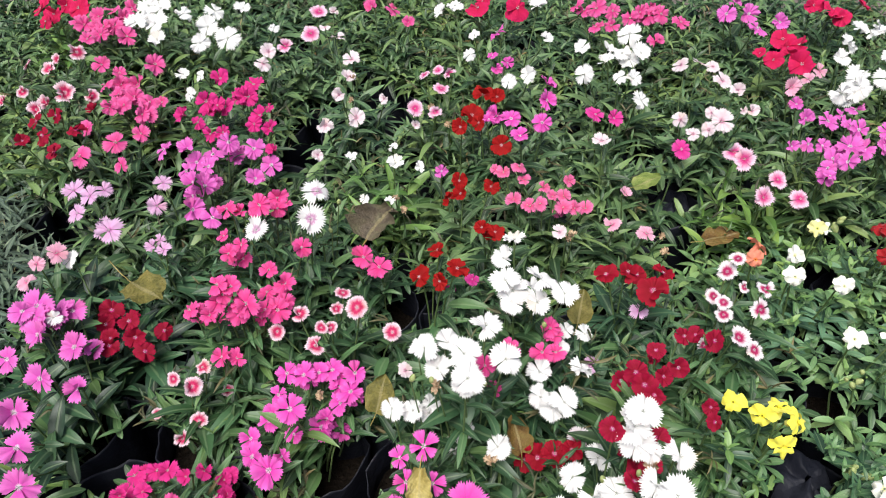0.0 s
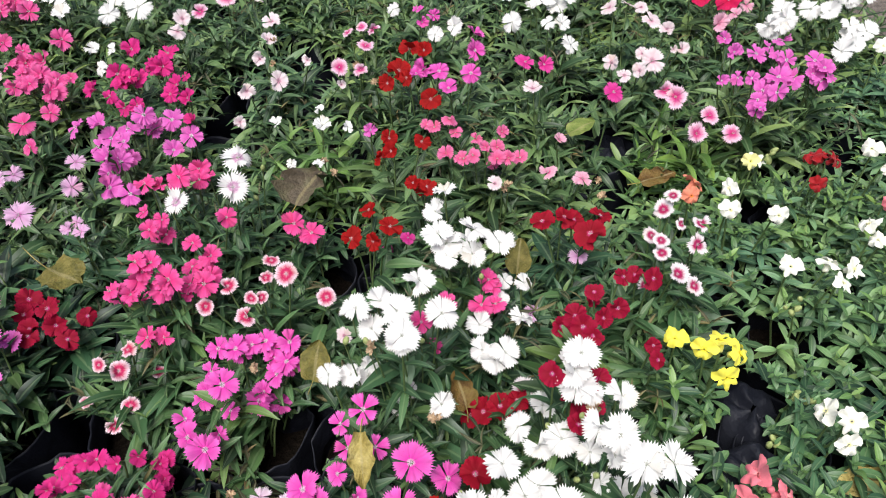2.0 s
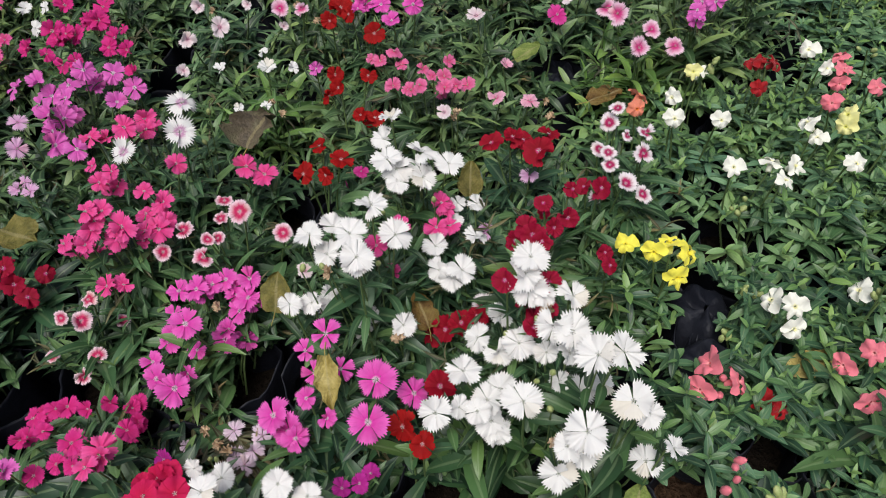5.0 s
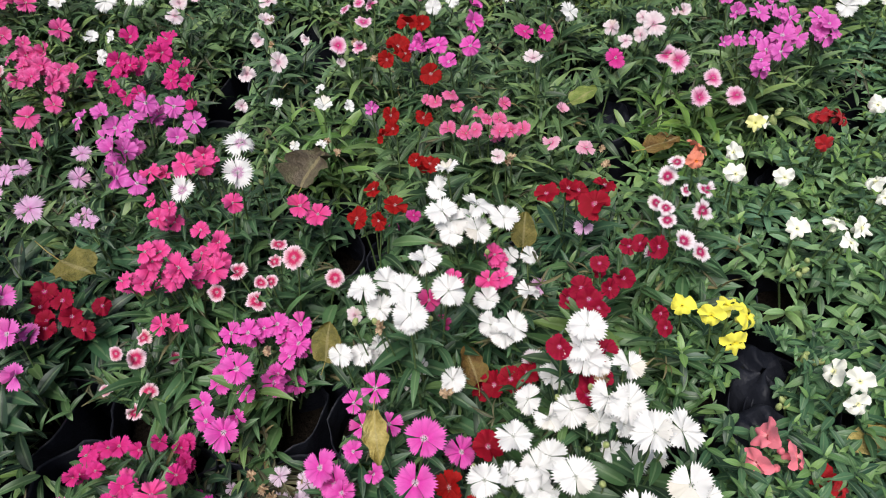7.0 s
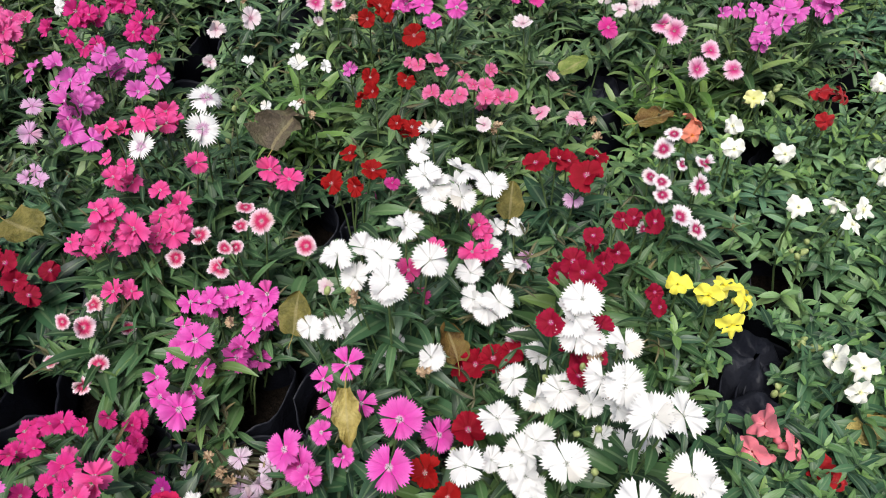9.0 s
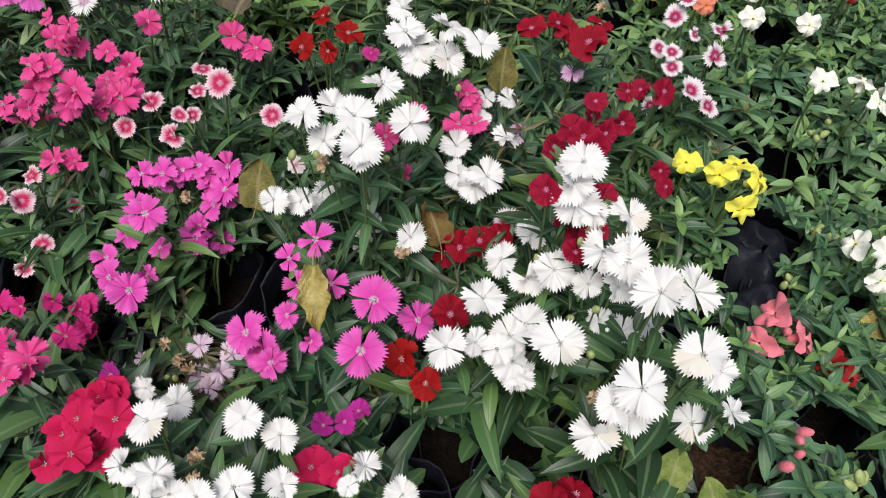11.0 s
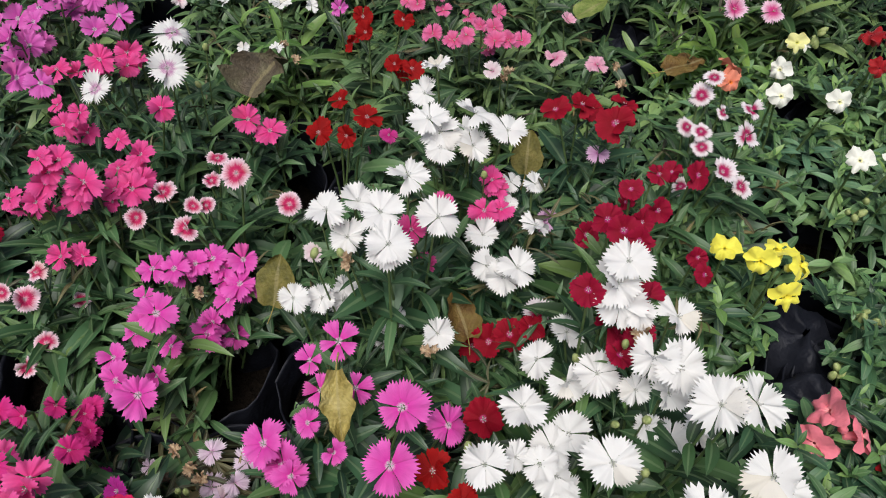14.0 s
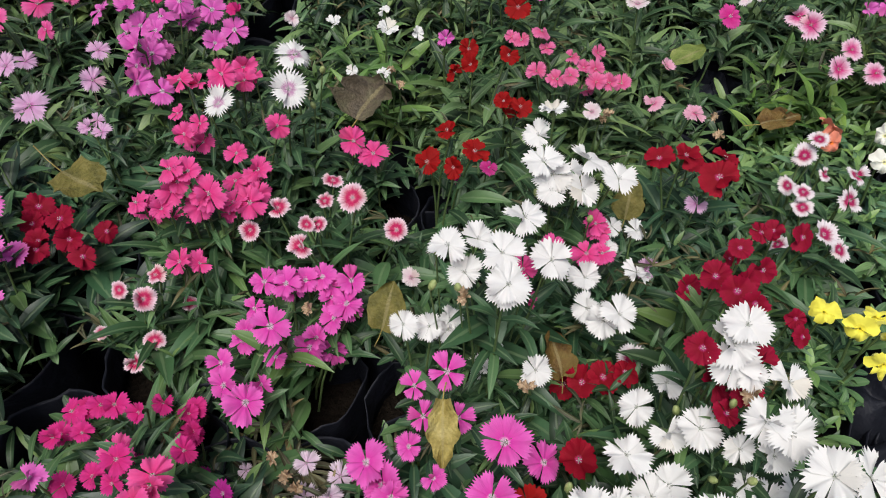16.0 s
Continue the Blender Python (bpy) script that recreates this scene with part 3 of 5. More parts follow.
def dianthus(colour, label, size, heads, teeth=True, shoots=20, reach=0.092, kind="pink", buds=0, fill=0, dry=1, faded=(), group="dianthus in bloom"):
    """A potted dianthus; each head is x, y, z, then its width in mm and the lean of its face."""
    seed = int(abs(heads[0][0]) * 7919 + heads[0][1] * 104729) + len(heads)
    rng = random.Random(seed)
    x = sum(h[0] for h in heads) / len(heads)
    y = sum(h[1] for h in heads) / len(heads)
    if kind == "pink" and (y < 0.36 or x < -0.42 and y < 0.6):
        kind = "broad"
    if kind == "pink" and y > 0.7:
        kind = "mid"
    top = min(0.27, max(0.2, sum(h[2] for h in heads) / len(heads) - 0.055))
    if kind == "broad":
        top = min(top, 0.225) - 0.015
    root = potted("dianthus", x, y, rng, label, group)
    spots = []
    crowd = []
    for i in range(fill):
        a = Vector(rng.choice(heads)[:3])
        near = sorted(heads, key=lambda q: (Vector(q[:3]) - a).length)[1:4]
        if near:
            b = Vector(rng.choice(near)[:3])
            if (a - b).length < 0.06:
                crowd.append(a.lerp(b, rng.uniform(0.35, 0.65)) + Vector((rng.uniform(-0.006, 0.006), rng.uniform(-0.006, 0.006), rng.uniform(-0.012, -0.003))))
    for n_head, h in enumerate(list(heads) + crowd):
        p = Vector(h[:3]) - Vector((x, y, 0))
        out = Vector((p.x, p.y, 0)) * 3.0
        if len(h) > 4:
            n = Vector((h[4], h[5], 1))
        else:
            wide = (0.65 if y > 0.75 else 0.26 if colour == "white" else 0.42) if len(h) > 3 else 0.5
            n = Vector((0, -0.5, 1)) + out + Vector((rng.uniform(-wide, wide), rng.uniform(-wide, 0.7 * wide), 0))
        n.normalize()
        sz = h[3] * {"rose_edged": 0.0009, "crimson": 0.00086, "blood": 0.00106, "magenta": 0.00106, "white": 0.00099}.get(colour, 0.00096) * (1.08 if y > 0.75 else 1.0) if len(h) > 3 else size * rng.uniform(0.8, 1.1)
        bloom(root, p, n, sz, colour, rng, teeth, rng.choice((-0.15, -0.05, 0.05, 0.12, 0.2)) if len(h) > 3 and y < 0.75 else rng.choice((-0.2, -0.05, 0.05, 0.15, 0.3, 0.5)))
        if n_head >= len(heads) and n_head % 2:
            continue
        neck = p - n * sz * 0.36
        foot = Vector((p.x * 0.25 + rng.uniform(-0.02, 0.02), p.y * 0.25 + rng.uniform(-0.02, 0.02), 0.125))
        part("stem", STEM_MESH, root, stem_pose(foot, neck, 1.0, rng.uniform(0, 6.28)))
        spin = rng.uniform(0, 6.28)
        for k, (s, length) in enumerate(((0.95, 0.014), (0.82, 0.032), (0.64, 0.055), (0.45, 0.07))):
            q = foot.lerp(neck, s)
            for hh in (0, 1):
                rise = radians(rng.uniform(15, 50) + (15 if k == 0 else 0))
                spots.append((rng.randrange(len(BLADES[kind])), leaf_pose(q, spin + k * 1.57 + hh * math.pi, rise, length * rng.uniform(0.8, 1.2), rng.uniform(-0.4, 0.4)), q.z, False))
    for i in range(buds):
        h = Vector(rng.choice(heads)[:3]) - Vector((x, y, 0))
        a = rng.uniform(0, 6.28)
        p = h + Vector((0.024 * math.cos(a), 0.024 * math.sin(a), rng.uniform(-0.04, -0.022)))
        part("bud", BUDS["green"], root, facing(p, (rng.uniform(-0.4, 0.4), rng.uniform(-0.6, 0.2), 1), rng.uniform(0.008, 0.011), 0))
        foot = Vector((p.x * 0.6, p.y * 0.6, 0.14))
        part("stem", STEM_MESH, root, stem_pose(foot, p, 0.7))
    for h in faded:
        p = Vector(h) - Vector((x, y, 0))
        spent(root, p, rng)
        part("stem", STEM_MESH, root, stem_pose(Vector((p.x * 0.4, p.y * 0.4, 0.13)), p - Vector((0, 0, 0.006)), 0.9))
    bush(root, rng, kind, shoots if kind != "broad" else 7, reach, top, spots, LEAF_LENGTH.get(kind, (0.016, 0.046)))
    for i in range(dry):
        withered(root, rng, top + 0.01 * i, reach)
    finish_leaves(root, kind, spots, 7 if y < 0.9 else 3)
    return root


k = Nodes("spent_petal", rough=0.75, spec=0.2)
SPENT = k.done(k.ramp(k.noise(k.add("ShaderNodeTexCoord").outputs["Object"], 2.5, 4.0), [(0.3, (0.24, 0.14, 0.08)), (0.6, (0.5, 0.38, 0.25)), (0.8, (0.62, 0.5, 0.36))]))
SPENT_MESH = []
for i in range(3):
    v, f, uv = petal_shape(50 + i, 40, 0.16, 5, 0.15, 0.25)
    SPENT_MESH.append(mesh_of("withered_petal", v, f, SPENT, uv))


def spent(root, p, rng):
    """A flower that has faded: its petals curl up, brown and dry."""
    fl = part("spent_flower", CALYX, root, facing(p, (rng.uniform(-0.8, 0.8), rng.uniform(-0.8, 0.3), 1), rng.uniform(0.009, 0.012), rng.uniform(0, 6.28)), "faded flower with curled brown petals")
    for i in range(5):
        m = Matrix.Rotation(math.tau * i / 5, 4, "Z") @ Matrix.Rotation(-rng.uniform(0.7, 1.3), 4, "Y") @ Matrix.Diagonal((0.9, 0.6, 0.9, 1))
        part("withered_petal", rng.choice(SPENT_MESH), fl, m)


def lip_mesh(material, upper, seed):
    """A snapdragon's upper lip, two broad lobes bent back, or its lower lip, three lobes below a swollen throat."""
    rng = random.Random(seed)
    rows, cols = 5, 18
    lobes = 2 if upper else 3
    span = radians(102 if upper else 92)
    bend, ph, fold = rng.uniform(0.06, 0.3), rng.uniform(0, 6.28), rng.uniform(0.0, 0.16)
    length = [rng.uniform(0.86, 1.12) for i in range(lobes)]
    verts, faces = [], []
    for i in range(rows + 1):
        u = i / rows
        for j in range(cols + 1):
            t = j / cols * 2 - 1
            f = (t + 1) / 2 * lobes
            n = min(int(f), lobes - 1)
            lobe = 1 - abs(2 * (f - n) - 1) ** 2.2
            deep = 0.26 if upper else 0.28
            full = (0.68 if upper else 0.6) * (1 - deep + deep * lobe * length[n])
            full += 0.045 * math.sin(11 * t + ph) + rng.uniform(-0.045, 0.045)
            r = 0.05 + (full - 0.05) * u
            a = span * t + (0 if upper else math.pi)
            x = 0.02 + (0.12 * u - bend * u ** 2 if upper else 0.46 * u - (0.2 + bend) * u ** 3) - fold * abs(t) * u
            x += 0.12 * math.sin(9 * t + ph) * u * u + 0.1 * (1 - lobe) * u * u
            if not upper:
                x += 0.12 * math.sin(math.pi * min(1.0, u * 2.0)) * (1 - 0.8 * t * t)
            verts.append((x, r * math.sin(a) * (1.06 if upper else 0.9), r * math.cos(a) + 0.04))
    for i in range(rows):
        for j in range(cols):
            q = i * (cols + 1) + j
            faces.append((q, q + 1, q + cols + 2, q + cols + 1))
    return mesh_of("lip", verts, faces, material)


def snap_tube(material):
    """The pale tube behind the face, swollen on its underside near the stalk."""
    v, f = tube([(-0.6, 0, -0.03), (-0.57, 0, -0.04), (-0.46, 0, -0.04), (-0.28, 0, 0.0), (-0.1, 0, 0.03), (0.04, 0, 0.04)], [0.07, 0.14, 0.17, 0.155, 0.18, 0.2], 10, False)
    return mesh_of("snap_flower", v, f, material)


SNAP_MESH = {nm: (snap_tube(m), [lip_mesh(m, True, i) for i in range(3)], [lip_mesh(m, False, i + 5) for i in range(3)]) for nm, m in SNAPS.items()}
for nm in SNAPS:
    BUDS[nm] = bud_mesh(SNAPS[nm])


def snap_bloom(root, p, aim, size, colour, rng):
    """One snapdragon flower, whose mouth looks along aim."""
    a = Vector(aim).normalized()
    m = Matrix.Translation(p) @ a.to_track_quat("X", "Z").to_matrix().to_4x4() @ Matrix.Rotation(rng.uniform(-0.4, 0.4), 4, "X") @ Matrix.Diagonal((size, size, size, 1))
    fl = part("flower", SNAP_MESH[colour][0], root, m)
    part("upper_lip", rng.choice(SNAP_MESH[colour][1]), fl, Matrix.Rotation(rng.uniform(-0.25, 0.15), 4, "Y"))
    part("lower_lip", rng.choice(SNAP_MESH[colour][2]), fl, Matrix.Rotation(rng.uniform(-0.12, 0.12), 4, "Y"))
    return p - a * size * 0.58


def bud_cluster(root, p, rng):
    """A handful of closed green buds at the tip of a shoot."""
    for j in range(rng.randint(3, 6)):
        a = rng.uniform(0, 6.28)
        q = p + Vector((0.008 * math.cos(a), 0.008 * math.sin(a), rng.uniform(-0.008, 0.006)))
        part("bud", BUDS["green"], root, facing(q, (math.cos(a), math.sin(a), rng.uniform(0.6, 1.6)), rng.uniform(0.008, 0.013), 0), "pale green closed bud")
    part("stem", STEM_MESH, root, stem_pose(Vector((p.x * 0.6, p.y * 0.6, 0.13)), p, 1.1))


def snapdragon(colour, label, heads, size=0.024, buds=(), shoots=21, reach=0.092, top=0.235, bud_colour="green", group="snapdragons in bloom", at=None):
    """A potted snapdragon with its open flowers and buds at the given places."""
    both = list(heads) + list(buds)
    x, y = at if at else (sum(h[0] for h in both) / len(both), sum(h[1] for h in both) / len(both))
    rng = random.Random(int(abs(x) * 7919 + y * 104729) + len(both))
    root = potted("snapdragon", x, y, rng, label, group)
    spots = []
    mid = Vector((sum(h[0] for h in both) / len(both) - x, sum(h[1] for h in both) / len(both) - y, 0)) if both else Vector((0, 0, 0))
    for h in heads:
        p = Vector(h) - Vector((x, y, 0))
        out = Vector((p.x - mid.x, p.y - mid.y, 0))
        out = out.normalized() if out.length > 0.004 else Vector((0, -0.6, 0))
        back = snap_bloom(root, p, out * 0.6 + Vector((rng.uniform(-0.4, 0.4), -0.35 + rng.uniform(-0.3, 0.3), 0.45 + rng.uniform(-0.2, 0.25))), 0.84 * size * rng.uniform(0.9, 1.1), colour, rng)
        foot = Vector((p.x * 0.4 + mid.x * 0.4, p.y * 0.4 + mid.y * 0.4, 0.13))
        part("stem", STEM_MESH, root, stem_pose(foot, back, 1.1, rng.uniform(0, 6.28)))
    for h in buds:
        for j in range(4 if bud_colour == "green" else 2):
            p = Vector(h) - Vector((x, y, 0)) + Vector((rng.uniform(-0.009, 0.009), rng.uniform(-0.009, 0.009), rng.uniform(-0.014, 0.006)))
            part("bud", BUDS[bud_colour], root, facing(p, (rng.uniform(-0.7, 0.7), rng.uniform(-0.9, 0.4), 1), rng.uniform(0.009, 0.014) * (1.0 if bud_colour == "green" else 1.25), 0))
        p = Vector(h) - Vector((x, y, 0))
        part("stem", STEM_MESH, root, stem_pose(Vector((p.x * 0.6, p.y * 0.6, 0.13)), p, 1.1))
    bush(root, rng, "snap", shoots + 6, reach + 0.006, top, spots, (0.015, 0.04), 6)
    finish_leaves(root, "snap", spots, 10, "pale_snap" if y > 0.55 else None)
    return root


dianthus("lilac", "small faded lilac dianthus among dark leaves", 0.022, [(-0.476, 0.688, 0.25), (-0.459, 0.682, 0.25), (-0.471, 0.7, 0.25)])
dianthus("cherry", "cherry-pink dianthus with small fringed flowers", 0.025, [(-0.321, 0.335, 0.236), (-0.317, 0.335, 0.21), (-0.314, 0.309, 0.244), (-0.334, 0.316, 0.237), (-0.358, 0.311, 0.228)], fill=0)
dianthus("orchid", "orchid dianthus with a single flower", 0.027, [(-0.366, 0.302, 0.262)])
dianthus("plum", "dusky cerise dianthus over the red one", 0.03, [(-0.275, 0.345, 0.171, 30), (-0.235, 0.312, 0.231, 27)])
dianthus("hot_pink", "hot pink dianthus with three loose flowers", 0.033, [(-0.322, 0.333, 0.238), (-0.267, 0.299, 0.29), (-0.269, 0.276, 0.304)], teeth=False, fill=2)
dianthus("white", "white fringed dianthus at the corner of the bed", 0.04, [(0.637, 1.208, 0.291), (0.593, 1.121, 0.295), (0.618, 1.11, 0.296), (0.66, 1.17, 0.291), (0.707, 1.234, 0.286), (0.708, 1.181, 0.283), (0.643, 1.081, 0.286), (0.662, 1.063, 0.285), (0.574, 0.961, 0.312), (0.631, 1.025, 0.282), (0.678, 1.218, 0.292)], fill=5)
dianthus("orchid", "orchid-purple dianthus with a small head", 0.034, [(0.523, 0.929, 0.318), (0.533, 0.916, 0.314), (0.52, 0.915, 0.304), (0.539, 0.909, 0.308)], teeth=False, fill=2)
dianthus("rose", "rose-pink dianthus at the edge of the bed", 0.036, [(0.741, 1.21, 0.28)], teeth=False)
dianthus("red", "bright red dianthus in a black bag", 0.034, [(-0.949, 1.315, 0.280, 57), (-0.912, 1.292, 0.280, 42), (-0.913, 1.261, 0.280, 36), (-0.875, 1.320, 0.280, 48), (-0.906, 1.331, 0.280, 38)], kind='fresh')
dianthus("rose", "rose-pink dianthus with crowded flower heads", 0.041, [(-0.836, 1.259, 0.275, 38), (-0.824, 1.296, 0.275, 39), (-0.807, 1.322, 0.275, 39), (-0.771, 1.294, 0.275, 38), (-0.804, 1.203, 0.275, 32), (-0.733, 1.219, 0.275, 41), (-0.794, 1.254, 0.275, 37), (-0.772, 1.337, 0.275, 39), (-0.850, 1.270, 0.275, 38), (-0.775, 1.263, 0.275, 37)], teeth=False, fill=10)
dianthus("white", "white fringed dianthus in full bloom", 0.039, [(-0.726, 1.276, 0.285, 47), (-0.689, 1.255, 0.285, 48), (-0.703, 1.319, 0.285, 43), (-0.659, 1.189, 0.285, 39), (-0.729, 1.257, 0.285, 42), (-0.734, 1.330, 0.285, 43)], fill=2)
dianthus("white", "white dianthus with scattered flowers", 0.035, [(-0.651, 1.298, 0.285, 37), (-0.592, 1.314, 0.285, 39), (-0.583, 1.247, 0.285, 42), (-0.531, 1.206, 0.285, 45), (-0.576, 1.185, 0.285, 38), (-0.540, 1.329, 0.285, 36)])
dianthus("white", "small white dianthus with few flowers", 0.028, [(-0.598, 1.132, 0.250, 29), (-0.563, 1.067, 0.250, 28), (-0.564, 1.128, 0.250, 24), (-0.482, 1.320, 0.250, 22)])
dianthus("rose_edged", "pink dianthus with pale-edged petals", 0.037, [(-0.869, 1.104, 0.275, 29), (-0.818, 1.087, 0.275, 33), (-0.801, 1.154, 0.275, 38), (-0.819, 1.123, 0.275, 31), (-0.829, 1.015, 0.275, 25), (-0.845, 0.983, 0.275, 27), (-0.754, 1.016, 0.275, 42), (-0.705, 1.011, 0.275, 30), (-0.767, 0.984, 0.275, 35), (-0.776, 0.963, 0.275, 32)])
dianthus("rose", "rose-pink dianthus with a dense head", 0.041, [(-0.749, 1.135, 0.262, 37), (-0.703, 1.108, 0.262, 32), (-0.713, 1.069, 0.262, 33), (-0.654, 1.073, 0.262, 37), (-0.644, 1.033, 0.262, 34), (-0.651, 1.142, 0.262, 45), (-0.611, 1.017, 0.262, 40), (-0.672, 0.999, 0.262, 32), (-0.651, 1.007, 0.262, 29), (-0.609, 0.981, 0.262, 29), (-0.590, 1.019, 0.262, 27), (-0.672, 1.079, 0.262, 31), (-0.674, 1.038, 0.262, 30)], teeth=False, fill=12)
dianthus("crimson", "dark crimson dianthus in a black bag", 0.034, [(-0.736, 0.900, 0.270, 37), (-0.759, 0.883, 0.270, 29), (-0.694, 0.858, 0.270, 35), (-0.689, 0.919, 0.270, 37), (-0.765, 0.938, 0.270, 34), (-0.741, 0.956, 0.270, 30), (-0.688, 0.977, 0.270, 29)], teeth=False, fill=1)
dianthus("rose", "rose-pink dianthus with five flowers", 0.037, [(-0.630, 0.917, 0.250, 40), (-0.599, 0.944, 0.250, 32), (-0.670, 0.877, 0.250, 42), (-0.693, 0.952, 0.250, 29), (-0.596, 0.861, 0.250, 27)])
dianthus("cherry", "hot pink dianthus with crowded flower heads", 0.038, [(-0.494, 1.054, 0.290, 37), (-0.494, 0.984, 0.290, 39), (-0.516, 0.941, 0.290, 34), (-0.487, 0.924, 0.290, 26), (-0.472, 0.973, 0.290, 29), (-0.432, 1.040, 0.290, 34), (-0.430, 1.002, 0.290, 35), (-0.452, 1.012, 0.290, 23), (-0.398, 0.926, 0.290, 29), (-0.370, 0.915, 0.290, 32), (-0.349, 0.860, 0.290, 27), (-0.439, 0.900, 0.290, 25), (-0.389, 0.974, 0.290, 19)], teeth=False, fill=9)
dianthus("orchid", "orchid-purple dianthus with a broad flower head", 0.039, [(-0.532, 0.883, 0.266), (-0.474, 0.846, 0.296), (-0.444, 0.859, 0.279), (-0.422, 0.874, 0.291), (-0.386, 0.876, 0.28), (-0.449, 0.782, 0.306), (-0.429, 0.806, 0.268), (-0.352, 0.781, 0.299), (-0.352, 0.846, 0.274), (-0.417, 0.893, 0.261), (-0.434, 0.765, 0.3), (-0.439, 0.828, 0.28), (-0.44, 0.75, 0.264), (-0.395, 0.716, 0.282)], teeth=False, fill=8)
dianthus("hot_pink", "hot pink dianthus below the purple one", 0.028, [(-0.287, 0.613, 0.295, 27), (-0.34, 0.661, 0.263, 28), (-0.351, 0.648, 0.284, 28), (-0.369, 0.683, 0.28, 22), (-0.255, 0.65, 0.3, 29), (-0.335, 0.656, 0.292, 23), (-0.318, 0.76, 0.285, 34), (-0.324, 0.712, 0.311, 34), (-0.372, 0.716, 0.298, 31), (-0.337, 0.733, 0.292, 28), (-0.306, 0.75, 0.28, 26)], teeth=False, fill=6)
dianthus("lilac", "pale lilac fringed dianthus", 0.036, [(-0.633, 0.786, 0.257), (-0.599, 0.77, 0.262), (-0.605, 0.739, 0.256), (-0.582, 0.747, 0.223), (-0.607, 0.814, 0.237), (-0.525, 0.683, 0.28)])
dianthus("lilac", "faded lilac dianthus with two flowers", 0.032, [(-0.514, 0.786, 0.236), (-0.499, 0.797, 0.271)])
dianthus("white_star", "white dianthus with a violet star in the middle", 0.04, [(-0.243, 0.709, 0.342), (-0.242, 0.665, 0.333), (-0.312, 0.659, 0.316)], buds=4)
dianthus("pink_edged", "pink dianthus with ringed flowers", 0.034, [(-0.382, 1.233, 0.285, 38), (-0.386, 1.321, 0.285, 37), (-0.417, 1.181, 0.285, 30)])
dianthus("blush", "pale blush dianthus with small flowers", 0.03, [(-0.442, 1.160, 0.285, 32), (-0.440, 1.120, 0.285, 31)])
dianthus("blush", "pale blush dianthus with loose small flowers", 0.028, [(-0.293, 1.162, 0.275, 36), (-0.289, 1.102, 0.275, 30), (-0.291, 1.043, 0.275, 27), (-0.215, 1.036, 0.275, 19), (-0.251, 0.978, 0.275, 31), (-0.295, 0.953, 0.275, 29), (-0.289, 0.874, 0.275, 21), (-0.364, 1.344, 0.275, 24), (-0.367, 1.281, 0.275, 25), (-0.334, 1.242, 0.275, 29), (-0.154, 0.963, 0.275, 18)], teeth=False, faded=[(-0.28, 1.1, 0.27), (-0.27, 1.04, 0.265)])
dianthus("white", "small white dianthus with half-closed flowers", 0.026, [(-0.182, 0.910, 0.270, 17), (-0.172, 0.868, 0.270, 29), (-0.136, 0.864, 0.270, 18), (-0.237, 0.877, 0.270, 22), (-0.203, 0.784, 0.270, 16), (-0.167, 0.784, 0.270, 16)], teeth=False, kind='fresh', faded=[(-0.16, 0.79, 0.265), (-0.15, 0.785, 0.25)])
dianthus("rose", "pink dianthus with three flowers", 0.034, [(-0.290, 1.363, 0.280, 33), (-0.247, 1.350, 0.280, 37), (-0.208, 1.300, 0.280, 29)])
dianthus("pink_edged", "pink dianthus with striped flowers", 0.03, [(-0.151, 1.075, 0.300, 21), (-0.131, 1.089, 0.300, 21), (-0.111, 1.081, 0.300, 25), (-0.120, 1.031, 0.300, 28), (-0.154, 0.970, 0.300, 28), (-0.122, 0.964, 0.300, 23)], faded=[(-0.13, 0.99, 0.29), (-0.1, 0.95, 0.285)])
dianthus("orchid", "orchid-pink dianthus with a single flower", 0.026, [(-0.101, 0.843, 0.279)], teeth=False)
dianthus("cerise", "cerise dianthus with pale-rimmed flowers", 0.036, [(0.122, 0.981, 0.295), (0.149, 0.975, 0.294)])
dianthus("cerise", "cerise dianthus with one round flower", 0.037, [(0.25, 0.939, 0.267)])
dianthus("red", "bright red dianthus with two flowers", 0.034, [(-0.082, 1.368, 0.280, 49), (-0.005, 1.373, 0.280, 51), (-0.073, 1.401, 0.280, 36)])
dianthus("white", "white dianthus with small scattered flowers", 0.03, [(-0.148, 1.309, 0.300, 31), (-0.123, 1.334, 0.300, 32), (0.032, 1.339, 0.300, 39), (-0.078, 1.218, 0.300, 21), (-0.083, 1.146, 0.300, 26), (0.050, 1.213, 0.300, 25), (-0.013, 1.059, 0.300, 26), (0.018, 1.086, 0.300, 31)])
dianthus("magenta", "magenta dianthus with narrow flowers", 0.03, [(-0.039, 1.239, 0.295, 36), (-0.043, 1.156, 0.295, 20), (-0.035, 1.110, 0.295, 20), (-0.017, 1.130, 0.295, 22)])
dianthus("magenta", "magenta fringed dianthus over the scarlet one", 0.036, [(0.048, 1.039, 0.310, 31), (0.047, 0.992, 0.310, 32), (0.040, 0.931, 0.310, 29), (-0.027, 0.945, 0.310, 31), (-0.006, 0.938, 0.310, 31), (0.008, 0.893, 0.310, 30), (-0.039, 0.933, 0.310, 20)], fill=1)
dianthus("scarlet", "scarlet dianthus with velvety petals", 0.033, [(-0.052, 1.026, 0.295, 37), (-0.030, 1.021, 0.295, 31), (-0.066, 0.965, 0.295, 37), (-0.081, 0.933, 0.295, 28), (-0.018, 0.890, 0.295, 32), (-0.054, 0.946, 0.295, 26)], teeth=False, fill=1)
